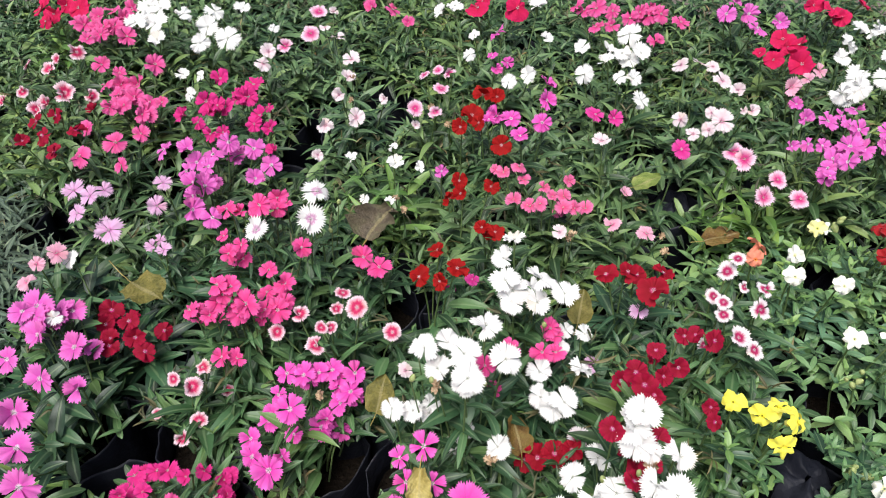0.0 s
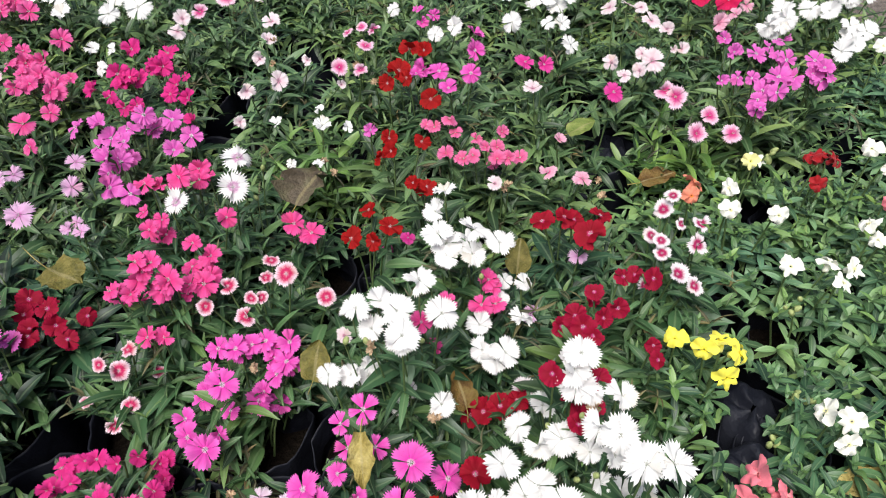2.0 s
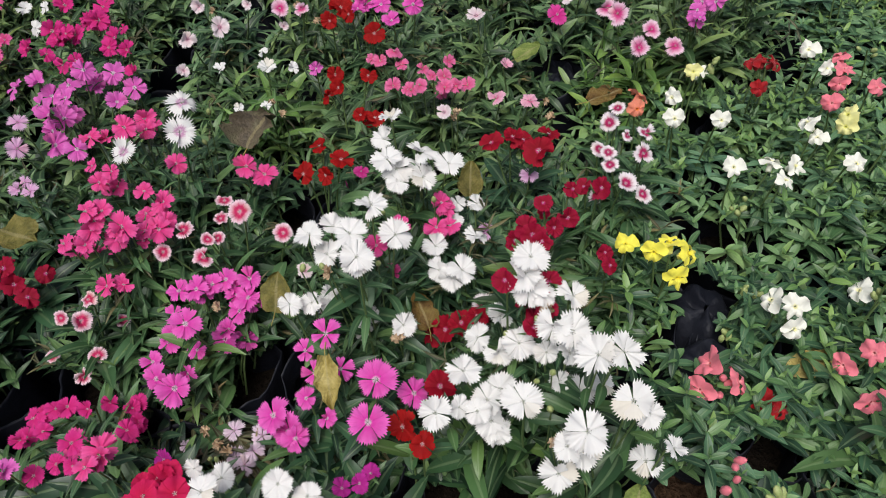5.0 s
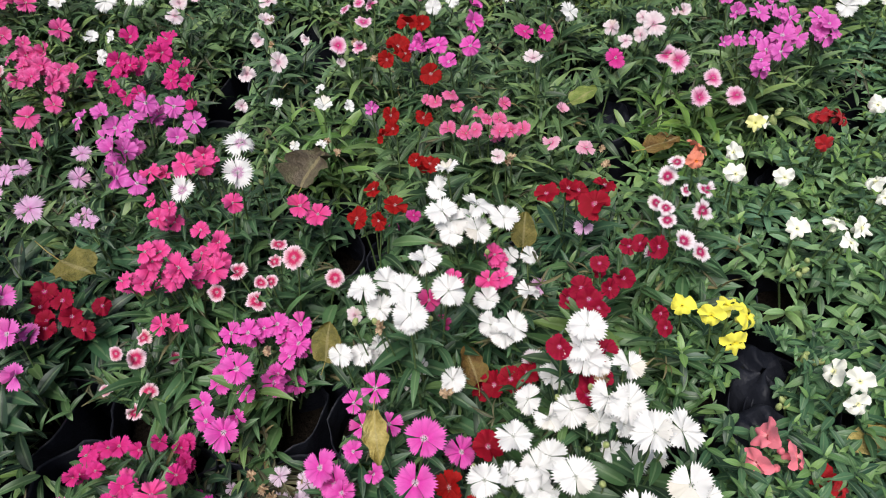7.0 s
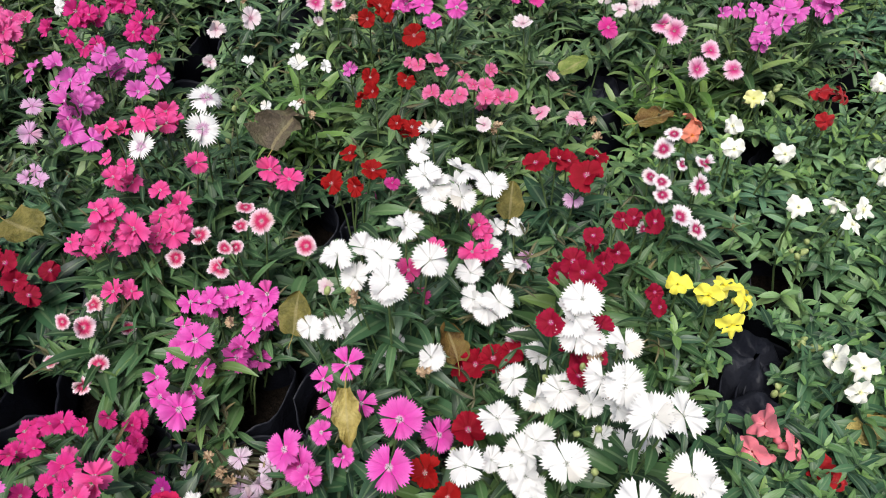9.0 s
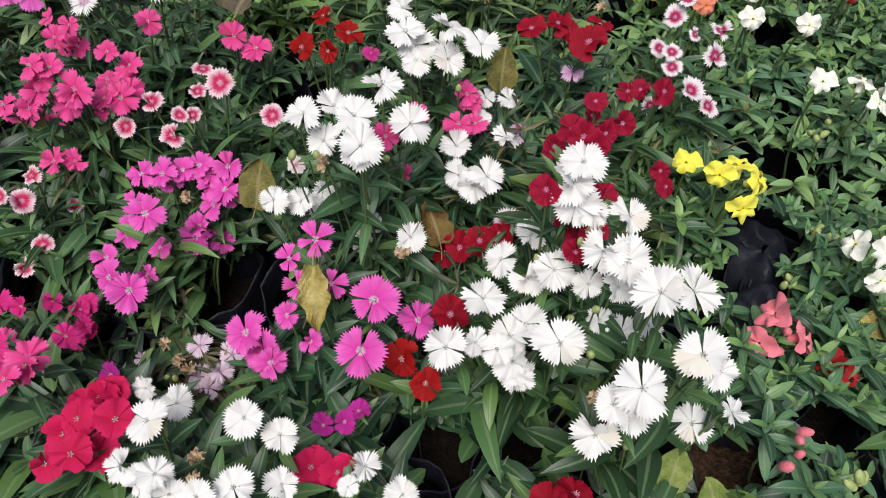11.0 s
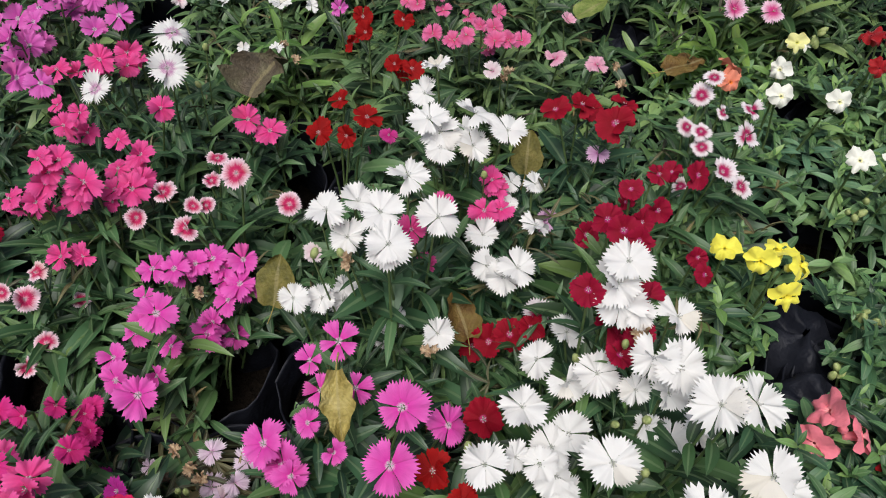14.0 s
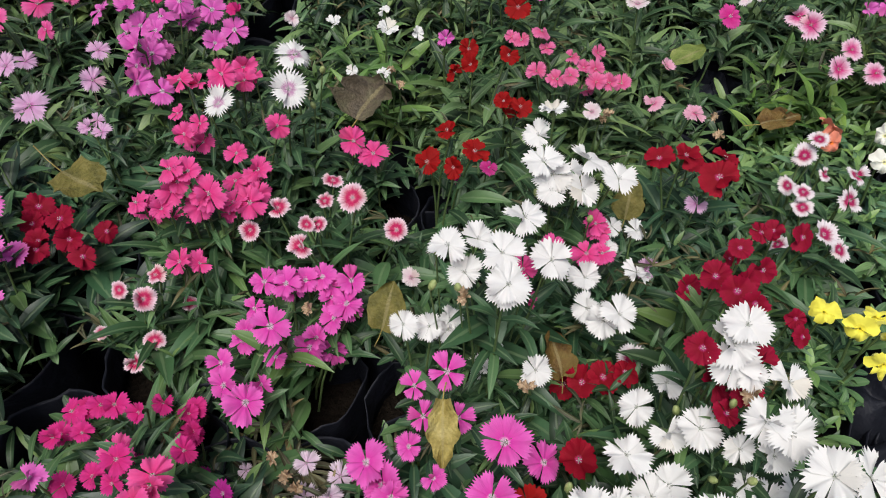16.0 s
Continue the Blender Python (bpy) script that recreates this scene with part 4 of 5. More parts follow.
dianthus("scarlet", "scarlet dianthus with small flowers", 0.028, [(-0.074, 0.818, 0.283, 27), (-0.029, 0.795, 0.293, 26), (-0.088, 0.821, 0.248, 26), (-0.07, 0.796, 0.278, 26), (-0.035, 0.682, 0.319, 23), (-0.019, 0.677, 0.317, 24), (-0.027, 0.69, 0.305, 22)], teeth=False)
dianthus("salmon", "salmon-pink dianthus with a cluster of small flowers", 0.024, [(0.008, 0.836, 0.299), (-0.023, 0.854, 0.278), (0.003, 0.781, 0.284), (0.082, 0.867, 0.253), (0.043, 0.811, 0.284), (0.038, 0.765, 0.293), (0.055, 0.789, 0.286), (0.072, 0.809, 0.271), (0.086, 0.786, 0.27), (0.102, 0.795, 0.263), (0.066, 0.805, 0.244)], fill=8)
dianthus("pink", "pale pink dianthus with three flowers", 0.03, [(0.16, 0.839, 0.258), (0.139, 0.778, 0.251), (0.181, 0.758, 0.256)], faded=[(0.2, 0.76, 0.25), (0.205, 0.73, 0.245)])
dianthus("blush", "blush dianthus with one open flower", 0.033, [(0.129, 0.923, 0.287)])
dianthus("blush", "blush dianthus with a faded flower", 0.03, [(0.066, 0.749, 0.258)], faded=[(0.075, 0.745, 0.25), (0.083, 0.742, 0.258)])
dianthus("white", "tall white fringed dianthus", 0.038, [(0.108, 1.075, 0.310, 38), (0.108, 1.163, 0.310, 28), (0.143, 1.117, 0.310, 35), (0.193, 1.220, 0.310, 45), (0.205, 1.150, 0.310, 41), (0.173, 1.148, 0.310, 32), (0.162, 1.068, 0.310, 23), (0.184, 1.066, 0.310, 29), (0.190, 1.002, 0.310, 31), (0.151, 1.166, 0.310, 24)], fill=1)
dianthus("rose", "rose-pink dianthus with a tall crowded head", 0.037, [(0.109, 1.381, 0.285, 35), (0.147, 1.371, 0.285, 45), (0.178, 1.361, 0.285, 35), (0.208, 1.334, 0.285, 39), (0.228, 1.359, 0.285, 33), (0.267, 1.354, 0.285, 42), (0.299, 1.321, 0.285, 39), (0.244, 1.240, 0.285, 33), (0.142, 1.293, 0.285, 31), (0.170, 1.299, 0.285, 31), (0.249, 1.377, 0.285, 31)], teeth=False, fill=5)
dianthus("blush", "blush-white dianthus with pink eyes", 0.034, [(0.277, 1.162, 0.285, 35), (0.311, 1.170, 0.285, 32), (0.330, 1.160, 0.285, 25), (0.337, 1.114, 0.285, 41), (0.356, 1.085, 0.285, 30), (0.253, 0.991, 0.285, 28), (0.314, 0.992, 0.285, 38), (0.266, 0.955, 0.285, 25), (0.291, 0.967, 0.285, 24), (0.365, 1.024, 0.285, 25), (0.304, 1.015, 0.285, 21), (0.353, 1.026, 0.285, 17)], teeth=False)
dianthus("orchid", "pale orchid dianthus with four broad flowers", 0.04, [(0.392, 1.372, 0.280, 44), (0.434, 1.375, 0.280, 42), (0.438, 1.317, 0.280, 43), (0.484, 1.343, 0.280, 36), (0.417, 1.423, 0.280, 33)], teeth=False, fill=2)
dianthus("red", "bright red dianthus with four broad flowers", 0.04, [(0.461, 1.245, 0.295, 45), (0.485, 1.226, 0.295, 36), (0.472, 1.157, 0.295, 45), (0.411, 1.191, 0.295, 24), (0.461, 1.195, 0.295, 33)], teeth=False, fill=2)
dianthus("red", "bright red dianthus near the path", 0.04, [(0.596, 1.397, 0.280, 56), (0.565, 1.419, 0.280, 39), (0.603, 1.369, 0.280, 43), (0.658, 1.430, 0.280, 37)], teeth=False, fill=1)
dianthus("white", "white fringed dianthus at the edge of the bed", 0.042, [(0.619, 1.322, 0.283), (0.569, 1.235, 0.294), (0.535, 1.167, 0.304), (0.537, 1.1, 0.304), (0.498, 1.048, 0.307), (0.656, 1.321, 0.28), (0.55, 1.124, 0.299), (0.525, 1.055, 0.316)], fill=6)
dianthus("pink", "pale pink dianthus with three broad flowers", 0.034, [(0.439, 1.091, 0.290, 35), (0.499, 1.149, 0.290, 28), (0.473, 1.120, 0.290, 28)])
dianthus("orchid", "orchid-purple dianthus with a large dense head", 0.03, [(0.450, 0.956, 0.315, 36), (0.420, 0.961, 0.315, 26), (0.417, 0.999, 0.315, 23), (0.474, 0.972, 0.315, 25), (0.499, 0.989, 0.315, 29), (0.487, 0.937, 0.315, 32), (0.462, 0.894, 0.315, 40), (0.479, 0.888, 0.315, 31), (0.448, 0.857, 0.315, 30), (0.382, 0.888, 0.315, 23), (0.407, 0.896, 0.315, 23), (0.425, 0.893, 0.315, 21), (0.418, 0.842, 0.315, 24), (0.416, 0.824, 0.315, 20)], teeth=False, fill=7)
dianthus("pink_edged", "pink dianthus with white-fringed flowers", 0.034, [(0.307, 0.886, 0.303), (0.32, 0.874, 0.3), (0.359, 0.839, 0.293), (0.329, 0.794, 0.297), (0.391, 0.825, 0.273)], kind='fresh', shoots=17)
dianthus("orchid", "pale orchid fringed dianthus with big heads", 0.042, [(-0.551, 0.546, 0.28), (-0.565, 0.537, 0.28), (-0.523, 0.56, 0.258), (-0.528, 0.504, 0.28), (-0.545, 0.468, 0.28), (-0.493, 0.505, 0.26), (-0.487, 0.52, 0.235), (-0.495, 0.446, 0.28), (-0.461, 0.449, 0.263), (-0.501, 0.403, 0.28), (-0.476, 0.364, 0.28), (-0.452, 0.324, 0.28)], fill=10)
dianthus("white", "white dianthus with two small flowers", 0.024, [(-0.529, 0.536, 0.273), (-0.572, 0.649, 0.255)])
dianthus("pink", "pale pink dianthus with small flowers", 0.028, [(-0.589, 0.614, 0.28), (-0.583, 0.645, 0.269), (-0.585, 0.584, 0.28)])
dianthus("crimson", "crimson dianthus shaded by its neighbours", 0.031, [(-0.502, 0.595, 0.222), (-0.503, 0.576, 0.216), (-0.455, 0.559, 0.247), (-0.433, 0.535, 0.221), (-0.473, 0.532, 0.232), (-0.425, 0.573, 0.216)], teeth=False, fill=4)
dianthus("hot_pink", "hot pink dianthus with a broad loose head", 0.03, [(-0.317, 0.542, 0.34, 29, -0.2, -0.2), (-0.304, 0.546, 0.334, 29, 0.3, -0.1), (-0.357, 0.538, 0.3, 29, -0.3, -0.3), (-0.329, 0.528, 0.305, 27), (-0.287, 0.536, 0.319, 35), (-0.259, 0.549, 0.296, 35), (-0.305, 0.545, 0.295, 25), (-0.26, 0.589, 0.298, 33), (-0.282, 0.583, 0.288, 27), (-0.345, 0.555, 0.27, 22), (-0.278, 0.545, 0.285, 23), (-0.332, 0.558, 0.262, 24)], teeth=False, fill=10)
dianthus("rose_edged", "rose dianthus with white-edged petals", 0.026, [(-0.236, 0.552, 0.288, 27), (-0.26, 0.537, 0.273, 25), (-0.204, 0.502, 0.297, 28), (-0.162, 0.536, 0.324, 31), (-0.185, 0.566, 0.313, 25, 0, 0.2), (-0.193, 0.556, 0.296, 21), (-0.127, 0.541, 0.28, 26), (-0.205, 0.531, 0.292, 18), (-0.196, 0.536, 0.287, 18)])
dianthus("hot_pink", "hot pink dianthus with a small round head", 0.028, [(-0.311, 0.494, 0.275, 29), (-0.295, 0.496, 0.272, 27, 0.3, -0.2)], teeth=False)
dianthus("rose_edged", "rose and white dianthus with small flowers", 0.022, [(-0.331, 0.483, 0.269, 22), (-0.373, 0.485, 0.24, 21), (-0.34, 0.466, 0.256, 26), (-0.316, 0.489, 0.22, 21), (-0.342, 0.456, 0.204, 24), (-0.358, 0.439, 0.192, 25), (-0.394, 0.462, 0.202, 17)])
dianthus("magenta", "magenta dianthus with a domed flower head", 0.03, [(-0.235, 0.482, 0.27, 29), (-0.214, 0.476, 0.277, 29), (-0.185, 0.487, 0.275, 29), (-0.2, 0.486, 0.272, 26), (-0.16, 0.485, 0.275, 27), (-0.162, 0.467, 0.266, 31), (-0.172, 0.457, 0.258, 28), (-0.216, 0.428, 0.284, 33), (-0.253, 0.445, 0.232, 26, -0.4, -0.5), (-0.195, 0.446, 0.226, 31), (-0.176, 0.452, 0.214, 26), (-0.266, 0.423, 0.23, 27, -0.3, -0.2), (-0.257, 0.4, 0.234, 32), (-0.233, 0.382, 0.242, 36), (-0.242, 0.463, 0.256, 23, -0.5, -0.4), (-0.22, 0.43, 0.234, 22), (-0.176, 0.475, 0.262, 26)], teeth=False, shoots=18, fill=9, faded=[(-0.192, 0.462, 0.262)])
dianthus("cherry", "hot pink dianthus low beside a bare gap", 0.0235, [(-0.369, 0.366, 0.239), (-0.343, 0.368, 0.249), (-0.347, 0.343, 0.252), (-0.3, 0.313, 0.28), (-0.311, 0.364, 0.249), (-0.263, 0.331, 0.26), (-0.292, 0.389, 0.2), (-0.314, 0.395, 0.206), (-0.373, 0.342, 0.242), (-0.289, 0.395, 0.199), (-0.288, 0.359, 0.202)], fill=7)
dianthus("scarlet", "scarlet dianthus beside the white cluster", 0.03, [(-0.105, 0.615, 0.295, 31), (-0.061, 0.625, 0.303, 31, 0.3, -0.2), (-0.089, 0.668, 0.29, 27), (-0.08, 0.612, 0.293, 26)], teeth=False)
dianthus("cerise", "cerise dianthus with two small flowers", 0.02, [(-0.074, 0.674, 0.215, 21), (-0.045, 0.66, 0.25, 20)])
dianthus("hot_pink", "hot pink dianthus with a pair of flowers", 0.034, [(-0.189, 0.687, 0.252), (-0.168, 0.682, 0.24)], teeth=False)
dianthus("blood", "deep red dianthus with velvety round flowers", 0.03, [(0.113, 0.629, 0.303, 28, -0.4, -0.2), (0.138, 0.633, 0.305, 30, 0.2, -0.1), (0.164, 0.605, 0.306, 36), (0.185, 0.655, 0.285, 30, 0.3, 0.2), (0.155, 0.655, 0.28, 26)], teeth=False)
dianthus("lilac", "lilac dianthus with two flowers", 0.026, [(0.155, 0.608, 0.267, 25), (0.092, 0.51, 0.284, 25)])
dianthus("edged", "rose dianthus with broad white fringes", 0.024, [(0.266, 0.657, 0.313, 23), (0.256, 0.651, 0.297, 27), (0.275, 0.635, 0.289, 17), (0.285, 0.608, 0.314, 27, 0.3, 0), (0.28, 0.591, 0.299, 29), (0.24, 0.625, 0.281, 23), (0.244, 0.604, 0.294, 23), (0.245, 0.594, 0.284, 23), (0.254, 0.56, 0.285, 30, 0.3, -0.3), (0.276, 0.56, 0.266, 27), (0.224, 0.566, 0.262, 21)])
dianthus("crimson", "crimson dianthus with a pair of flowers", 0.03, [(0.217, 0.53, 0.313, 31), (0.205, 0.552, 0.295, 24)], teeth=False)
dianthus("white", "white fringed dianthus with a tall cluster", 0.033, [(0.004, 0.603, 0.374, 28, 0, 0.45), (-0.007, 0.595, 0.353, 30, -0.2, -0.3), (-0.004, 0.559, 0.356, 38, -0.1, -0.1), (0.033, 0.563, 0.357, 37, 0.2, 0.2), (0.059, 0.553, 0.347, 34), (0.004, 0.544, 0.339, 30, -0.1, -0.6), (0.024, 0.582, 0.325, 28, 0.1, 0.1)], buds=3, fill=2, faded=[(0.034, 0.566, 0.322), (0.028, 0.56, 0.318)])
dianthus("white", "white fringed dianthus with a broad tall cluster", 0.034, [(-0.021, 0.489, 0.363, 36, 0, 0), (-0.077, 0.45, 0.371, 33, -0.4, -0.4), (-0.056, 0.459, 0.369, 28, 0.3, 0), (-0.039, 0.439, 0.379, 33, 0, -0.3), (-0.064, 0.441, 0.352, 30, -0.2, -0.5), (-0.034, 0.417, 0.372, 35, 0.1, -0.5), (0, 0.459, 0.35, 35, 0.2, -0.3)], buds=5, fill=2, faded=[(-0.062, 0.425, 0.345)])
dianthus("white", "white fringed dianthus with a row of flowers", 0.028, [(-0.109, 0.426, 0.302, 26), (-0.089, 0.431, 0.294, 28), (-0.074, 0.446, 0.285, 24, 0.3, 0.1)], fill=1)
dianthus("blush", "pale fringed dianthus with one flower", 0.026, [(-0.114, 0.53, 0.225)])
dianthus("white", "white dianthus low among the leaves", 0.028, [(-0.035, 0.443, 0.248, 20), (-0.046, 0.431, 0.236, 24), (-0.003, 0.417, 0.261, 31)], faded=[(-0.008, 0.404, 0.252)])
dianthus("magenta_split", "magenta dianthus with narrow split petals", 0.03, [(-0.073, 0.386, 0.303, 36, 0.1, -0.2), (-0.097, 0.387, 0.277, 26, -0.5, -0.4), (-0.089, 0.366, 0.27, 30), (-0.063, 0.363, 0.277, 30)])
dianthus("white", "white dianthus with several small heads", 0.03, [(0.037, 0.493, 0.288, 30, 0, -0.3), (0.039, 0.468, 0.279, 30), (0.061, 0.454, 0.293, 34, 0.2, -0.2), (0.066, 0.558, 0.283, 24), (0.087, 0.552, 0.285, 23, 0.3, -0.3), (0.062, 0.537, 0.277, 23), (0.081, 0.5, 0.29, 30, 0.4, -0.1)], buds=4, fill=1)
dianthus("blood", "deep red dianthus under white flowers", 0.03, [(0.039, 0.423, 0.236, 31), (0.056, 0.427, 0.24, 31), (0.027, 0.432, 0.215, 29), (0.072, 0.428, 0.248, 25), (0.028, 0.345, 0.258, 32)], teeth=False)
dianthus("hot_pink", "hot pink dianthus under white flowers", 0.027, [(0.048, 0.546, 0.298, 28), (0.04, 0.519, 0.289, 29), (0.005, 0.489, 0.33, 25), (-0.02, 0.461, 0.335, 26), (0.055, 0.525, 0.283, 25), (-0.011, 0.481, 0.267, 27)], teeth=False, fill=3)
dianthus("crimson", "crimson dianthus with a ragged cluster", 0.028, [(0.191, 0.545, 0.3, 27), (0.146, 0.486, 0.345, 23), (0.172, 0.486, 0.32, 31), (0.126, 0.463, 0.337, 33), (0.118, 0.48, 0.3, 29), (0.125, 0.427, 0.367, 33), (0.13, 0.409, 0.378, 23), (0.155, 0.47, 0.325, 27), (0.15, 0.5, 0.315, 23)], teeth=False, dry=3)
dianthus("crimson", "crimson dianthus with broad flowers", 0.034, [(0.093, 0.378, 0.368, 29), (0.13, 0.374, 0.364, 27), (0.113, 0.38, 0.324, 37), (0.128, 0.362, 0.34, 25), (0.115, 0.352, 0.33, 25)], teeth=False)
dianthus("edged", "pale fringed dianthus with a crimson eye", 0.026, [(0.081, 0.446, 0.241, 27)])
dianthus("crimson", "crimson dianthus with two flowers beside the yellow snapdragon", 0.024, [(0.213, 0.474, 0.274, 24), (0.214, 0.456, 0.274, 24, 0.5, -0.6)], teeth=False)
dianthus("white", "white fringed dianthus with large open flowers", 0.034, [(0.115, 0.382, 0.391, 33), (0.11, 0.377, 0.376, 36), (0.125, 0.366, 0.358, 24, 0.3, -0.9), (0.15, 0.364, 0.355, 32, 0.2, -0.4), (0.127, 0.333, 0.359, 33), (0.142, 0.327, 0.356, 40), (0.092, 0.397, 0.288, 31, 0, -0.1), (0.068, 0.376, 0.287, 31, -0.4, -0.3), (0.102, 0.348, 0.314, 33, 0.2, -0.2)], buds=4, fill=1, faded=[(0.13, 0.358, 0.345)])
dianthus("magenta", "magenta fringed dianthus with large flowers", 0.036, [(-0.029, 0.341, 0.288, 39), (-0.128, 0.332, 0.258, 35, -0.2, -0.3), (0.003, 0.343, 0.253, 31, 0.2, -0.2), (-0.037, 0.302, 0.284, 40), (-0.098, 0.346, 0.259, 22), (-0.078, 0.323, 0.259, 21), (-0.108, 0.311, 0.25, 29, 0.2, -0.9)], fill=2)
dianthus("faded_lilac", "withered lilac dianthus with faded flowers", 0.02, [(-0.186, 0.357, 0.19, 25), (-0.155, 0.345, 0.196, 27), (-0.183, 0.33, 0.185, 26), (-0.238, 0.352, 0.178, 16), (-0.172, 0.318, 0.19, 24), (-0.16, 0.325, 0.205, 24)], kind='dry', shoots=10, faded=[(-0.215, 0.357, 0.19), (-0.2, 0.345, 0.185), (-0.225, 0.337, 0.18), (-0.19, 0.335, 0.19)])
dianthus("red", "bright red dianthus in full velvety bloom", 0.031, [(-0.228, 0.284, 0.254, 30), (-0.219, 0.289, 0.252, 26, 0.3, 0), (-0.195, 0.251, 0.292, 31, 0.3, -0.2), (-0.244, 0.265, 0.225, 33), (-0.243, 0.283, 0.245, 30, -0.4, -0.4), (-0.214, 0.237, 0.266, 31), (-0.226, 0.257, 0.28, 30), (-0.238, 0.25, 0.27, 30), (-0.222, 0.232, 0.284, 31), (-0.252, 0.235, 0.256, 30)], teeth=False, fill=4)
dianthus("white", "white fringed dianthus beside the red one", 0.029, [(-0.2, 0.294, 0.245, 21), (-0.168, 0.274, 0.263, 28, 0.2, -0.3), (-0.171, 0.247, 0.299, 32, -0.3, -0.2), (-0.185, 0.221, 0.29, 28, -0.4, -0.3), (-0.169, 0.211, 0.296, 26, 0, -1), (-0.159, 0.212, 0.3, 26, 0.4, -0.6), (-0.153, 0.204, 0.285, 24), (-0.13, 0.197, 0.302, 28, 0, -0.4), (-0.11, 0.204, 0.297, 30, 0, -0.4), (-0.086, 0.213, 0.271, 26), (-0.111, 0.251, 0.291, 29), (-0.089, 0.244, 0.277, 30, 0, -0.2)], buds=6, fill=2, faded=[(-0.135, 0.213, 0.283), (-0.142, 0.23, 0.27)])
dianthus("white", "white fringed dianthus with three small flowers", 0.024, [(-0.034, 0.23, 0.251, 26, 0.4, 0), (-0.045, 0.216, 0.251, 17), (-0.007, 0.206, 0.266, 25, 0, -0.3)])
dianthus("plum", "plum-purple dianthus with three small flowers", 0.022, [(-0.07, 0.272, 0.22, 22), (-0.053, 0.272, 0.227, 22), (-0.042, 0.278, 0.232, 20)])
dianthus("red", "red dianthus with two flowers", 0.032, [(-0.074, 0.236, 0.235, 32), (-0.055, 0.232, 0.235, 30)], teeth=False)
dianthus("scarlet", "scarlet dianthus half hidden by white flowers", 0.032, [(-0.009, 0.309, 0.255, 33), (0.009, 0.278, 0.28, 26)], teeth=False)
dianthus("white", "white fringed dianthus with a great mass of flowers", 0.033, [(0.05, 0.326, 0.313, 36, 0, -0.05), (0.083, 0.349, 0.302, 30, 0.2, -0.9), (0.08, 0.314, 0.297, 34), (0.123, 0.332, 0.32, 25, 0.2, -1), (0.156, 0.297, 0.365, 40, -0.2, -0.2), (0.176, 0.297, 0.366, 36, 0.4, -0.2), (0.173, 0.321, 0.279, 28, 0.3, -0.1), (0.134, 0.32, 0.29, 27, 0.5, -0.8), (0.023, 0.288, 0.315, 33, -0.3, -0.4), (0.093, 0.273, 0.347, 38), (0.043, 0.296, 0.305, 24, 0.5, -0.6), (0.058, 0.291, 0.304, 27, -0.2, -0.8), (0.075, 0.285, 0.272, 28, 0.1, -1), (0.142, 0.326, 0.325, 27, 0, -1)], buds=6, shoots=18, fill=5)
dianthus("white", "white fringed dianthus leaning over the gap", 0.033, [(0.174, 0.257, 0.36, 38), (0.188, 0.254, 0.343, 27, 0.3, -1), (0.135, 0.237, 0.358, 38, 0.2, -0.3), (0.12, 0.233, 0.346, 28, -0.4, -0.4), (0.115, 0.228, 0.309, 33, -0.3, -0.6), (0.205, 0.262, 0.235, 34, 0.1, -0.2), (0.223, 0.257, 0.266, 26, 0.9, -0.3)], buds=3, fill=1, faded=[(0.115, 0.24, 0.333)])
dianthus("blood", "dark red dianthus with three flowers low in leaves", 0.034, [(0.088, 0.197, 0.27, 27, -0.5, 0.1), (0.106, 0.203, 0.268, 29, 0.4, 0.3), (0.112, 0.19, 0.262, 25, 0.3, -0.8)], teeth=False, faded=[(0.1, 0.195, 0.262)])
dianthus("orchid", "orchid dianthus beside the snapdragons", 0.03, [(0.433, 0.271, 0.28), (0.42, 0.255, 0.28)])
snapdragon("pale_yellow", "pale yellow snapdragon with one small flower", [(0.399, 0.768, 0.27)], buds=[(0.428, 0.792, 0.26)], size=0.022)
snapdragon("cream", "cream snapdragon with one flower", [(0.677, 1.03, 0.277)], buds=[])
snapdragon("yellow", "yellow snapdragon with a bright cluster of flowers", [(0.234, 0.477, 0.28), (0.261, 0.465, 0.277), (0.284, 0.482, 0.27), (0.304, 0.474, 0.258), (0.284, 0.446, 0.255)], buds=[], size=0.026)
snapdragon("cream", "cream snapdragon with four open flowers", [(0.374, 0.561, 0.293), (0.441, 0.598, 0.259), (0.442, 0.562, 0.263), (0.461, 0.582, 0.264)], buds=[(0.388, 0.545, 0.244)], size=0.024)
snapdragon("cream", "cream snapdragon with three flowers and buds", [(0.369, 0.408, 0.253), (0.377, 0.384, 0.273), (0.379, 0.373, 0.25)], buds=[(0.374, 0.452, 0.211)], size=0.024)
snapdragon("coral", "coral-pink snapdragon with three open flowers", [(0.292, 0.352, 0.236), (0.28, 0.334, 0.22), (0.321, 0.34, 0.216)], buds=[(0.301, 0.342, 0.212)], size=0.03, bud_colour="coral")
snapdragon("ruby", "dark red snapdragon with two flowers", [(0.343, 0.322, 0.205), (0.354, 0.31, 0.208)], buds=[], size=0.022)
snapdragon("coral", "coral snapdragon with round unopened buds", [], buds=[(0.283, 0.255, 0.226), (0.274, 0.235, 0.224)], bud_colour='coral')
snapdragon("coral", "coral-pink snapdragon with five flowers", [(0.591, 0.763, 0.277), (0.569, 0.713, 0.271), (0.547, 0.682, 0.267), (0.602, 0.688, 0.28), (0.586, 0.738, 0.274)], buds=[], size=0.024)
snapdragon("cream", "cream snapdragon with two open flowers", [(0.539, 0.756, 0.296), (0.561, 0.738, 0.278)], buds=[])
snapdragon("pale_yellow", "pale yellow snapdragon with three flowers", [(0.538, 0.635, 0.288), (0.532, 0.622, 0.281), (0.607, 0.628, 0.28)], buds=[], size=0.024)
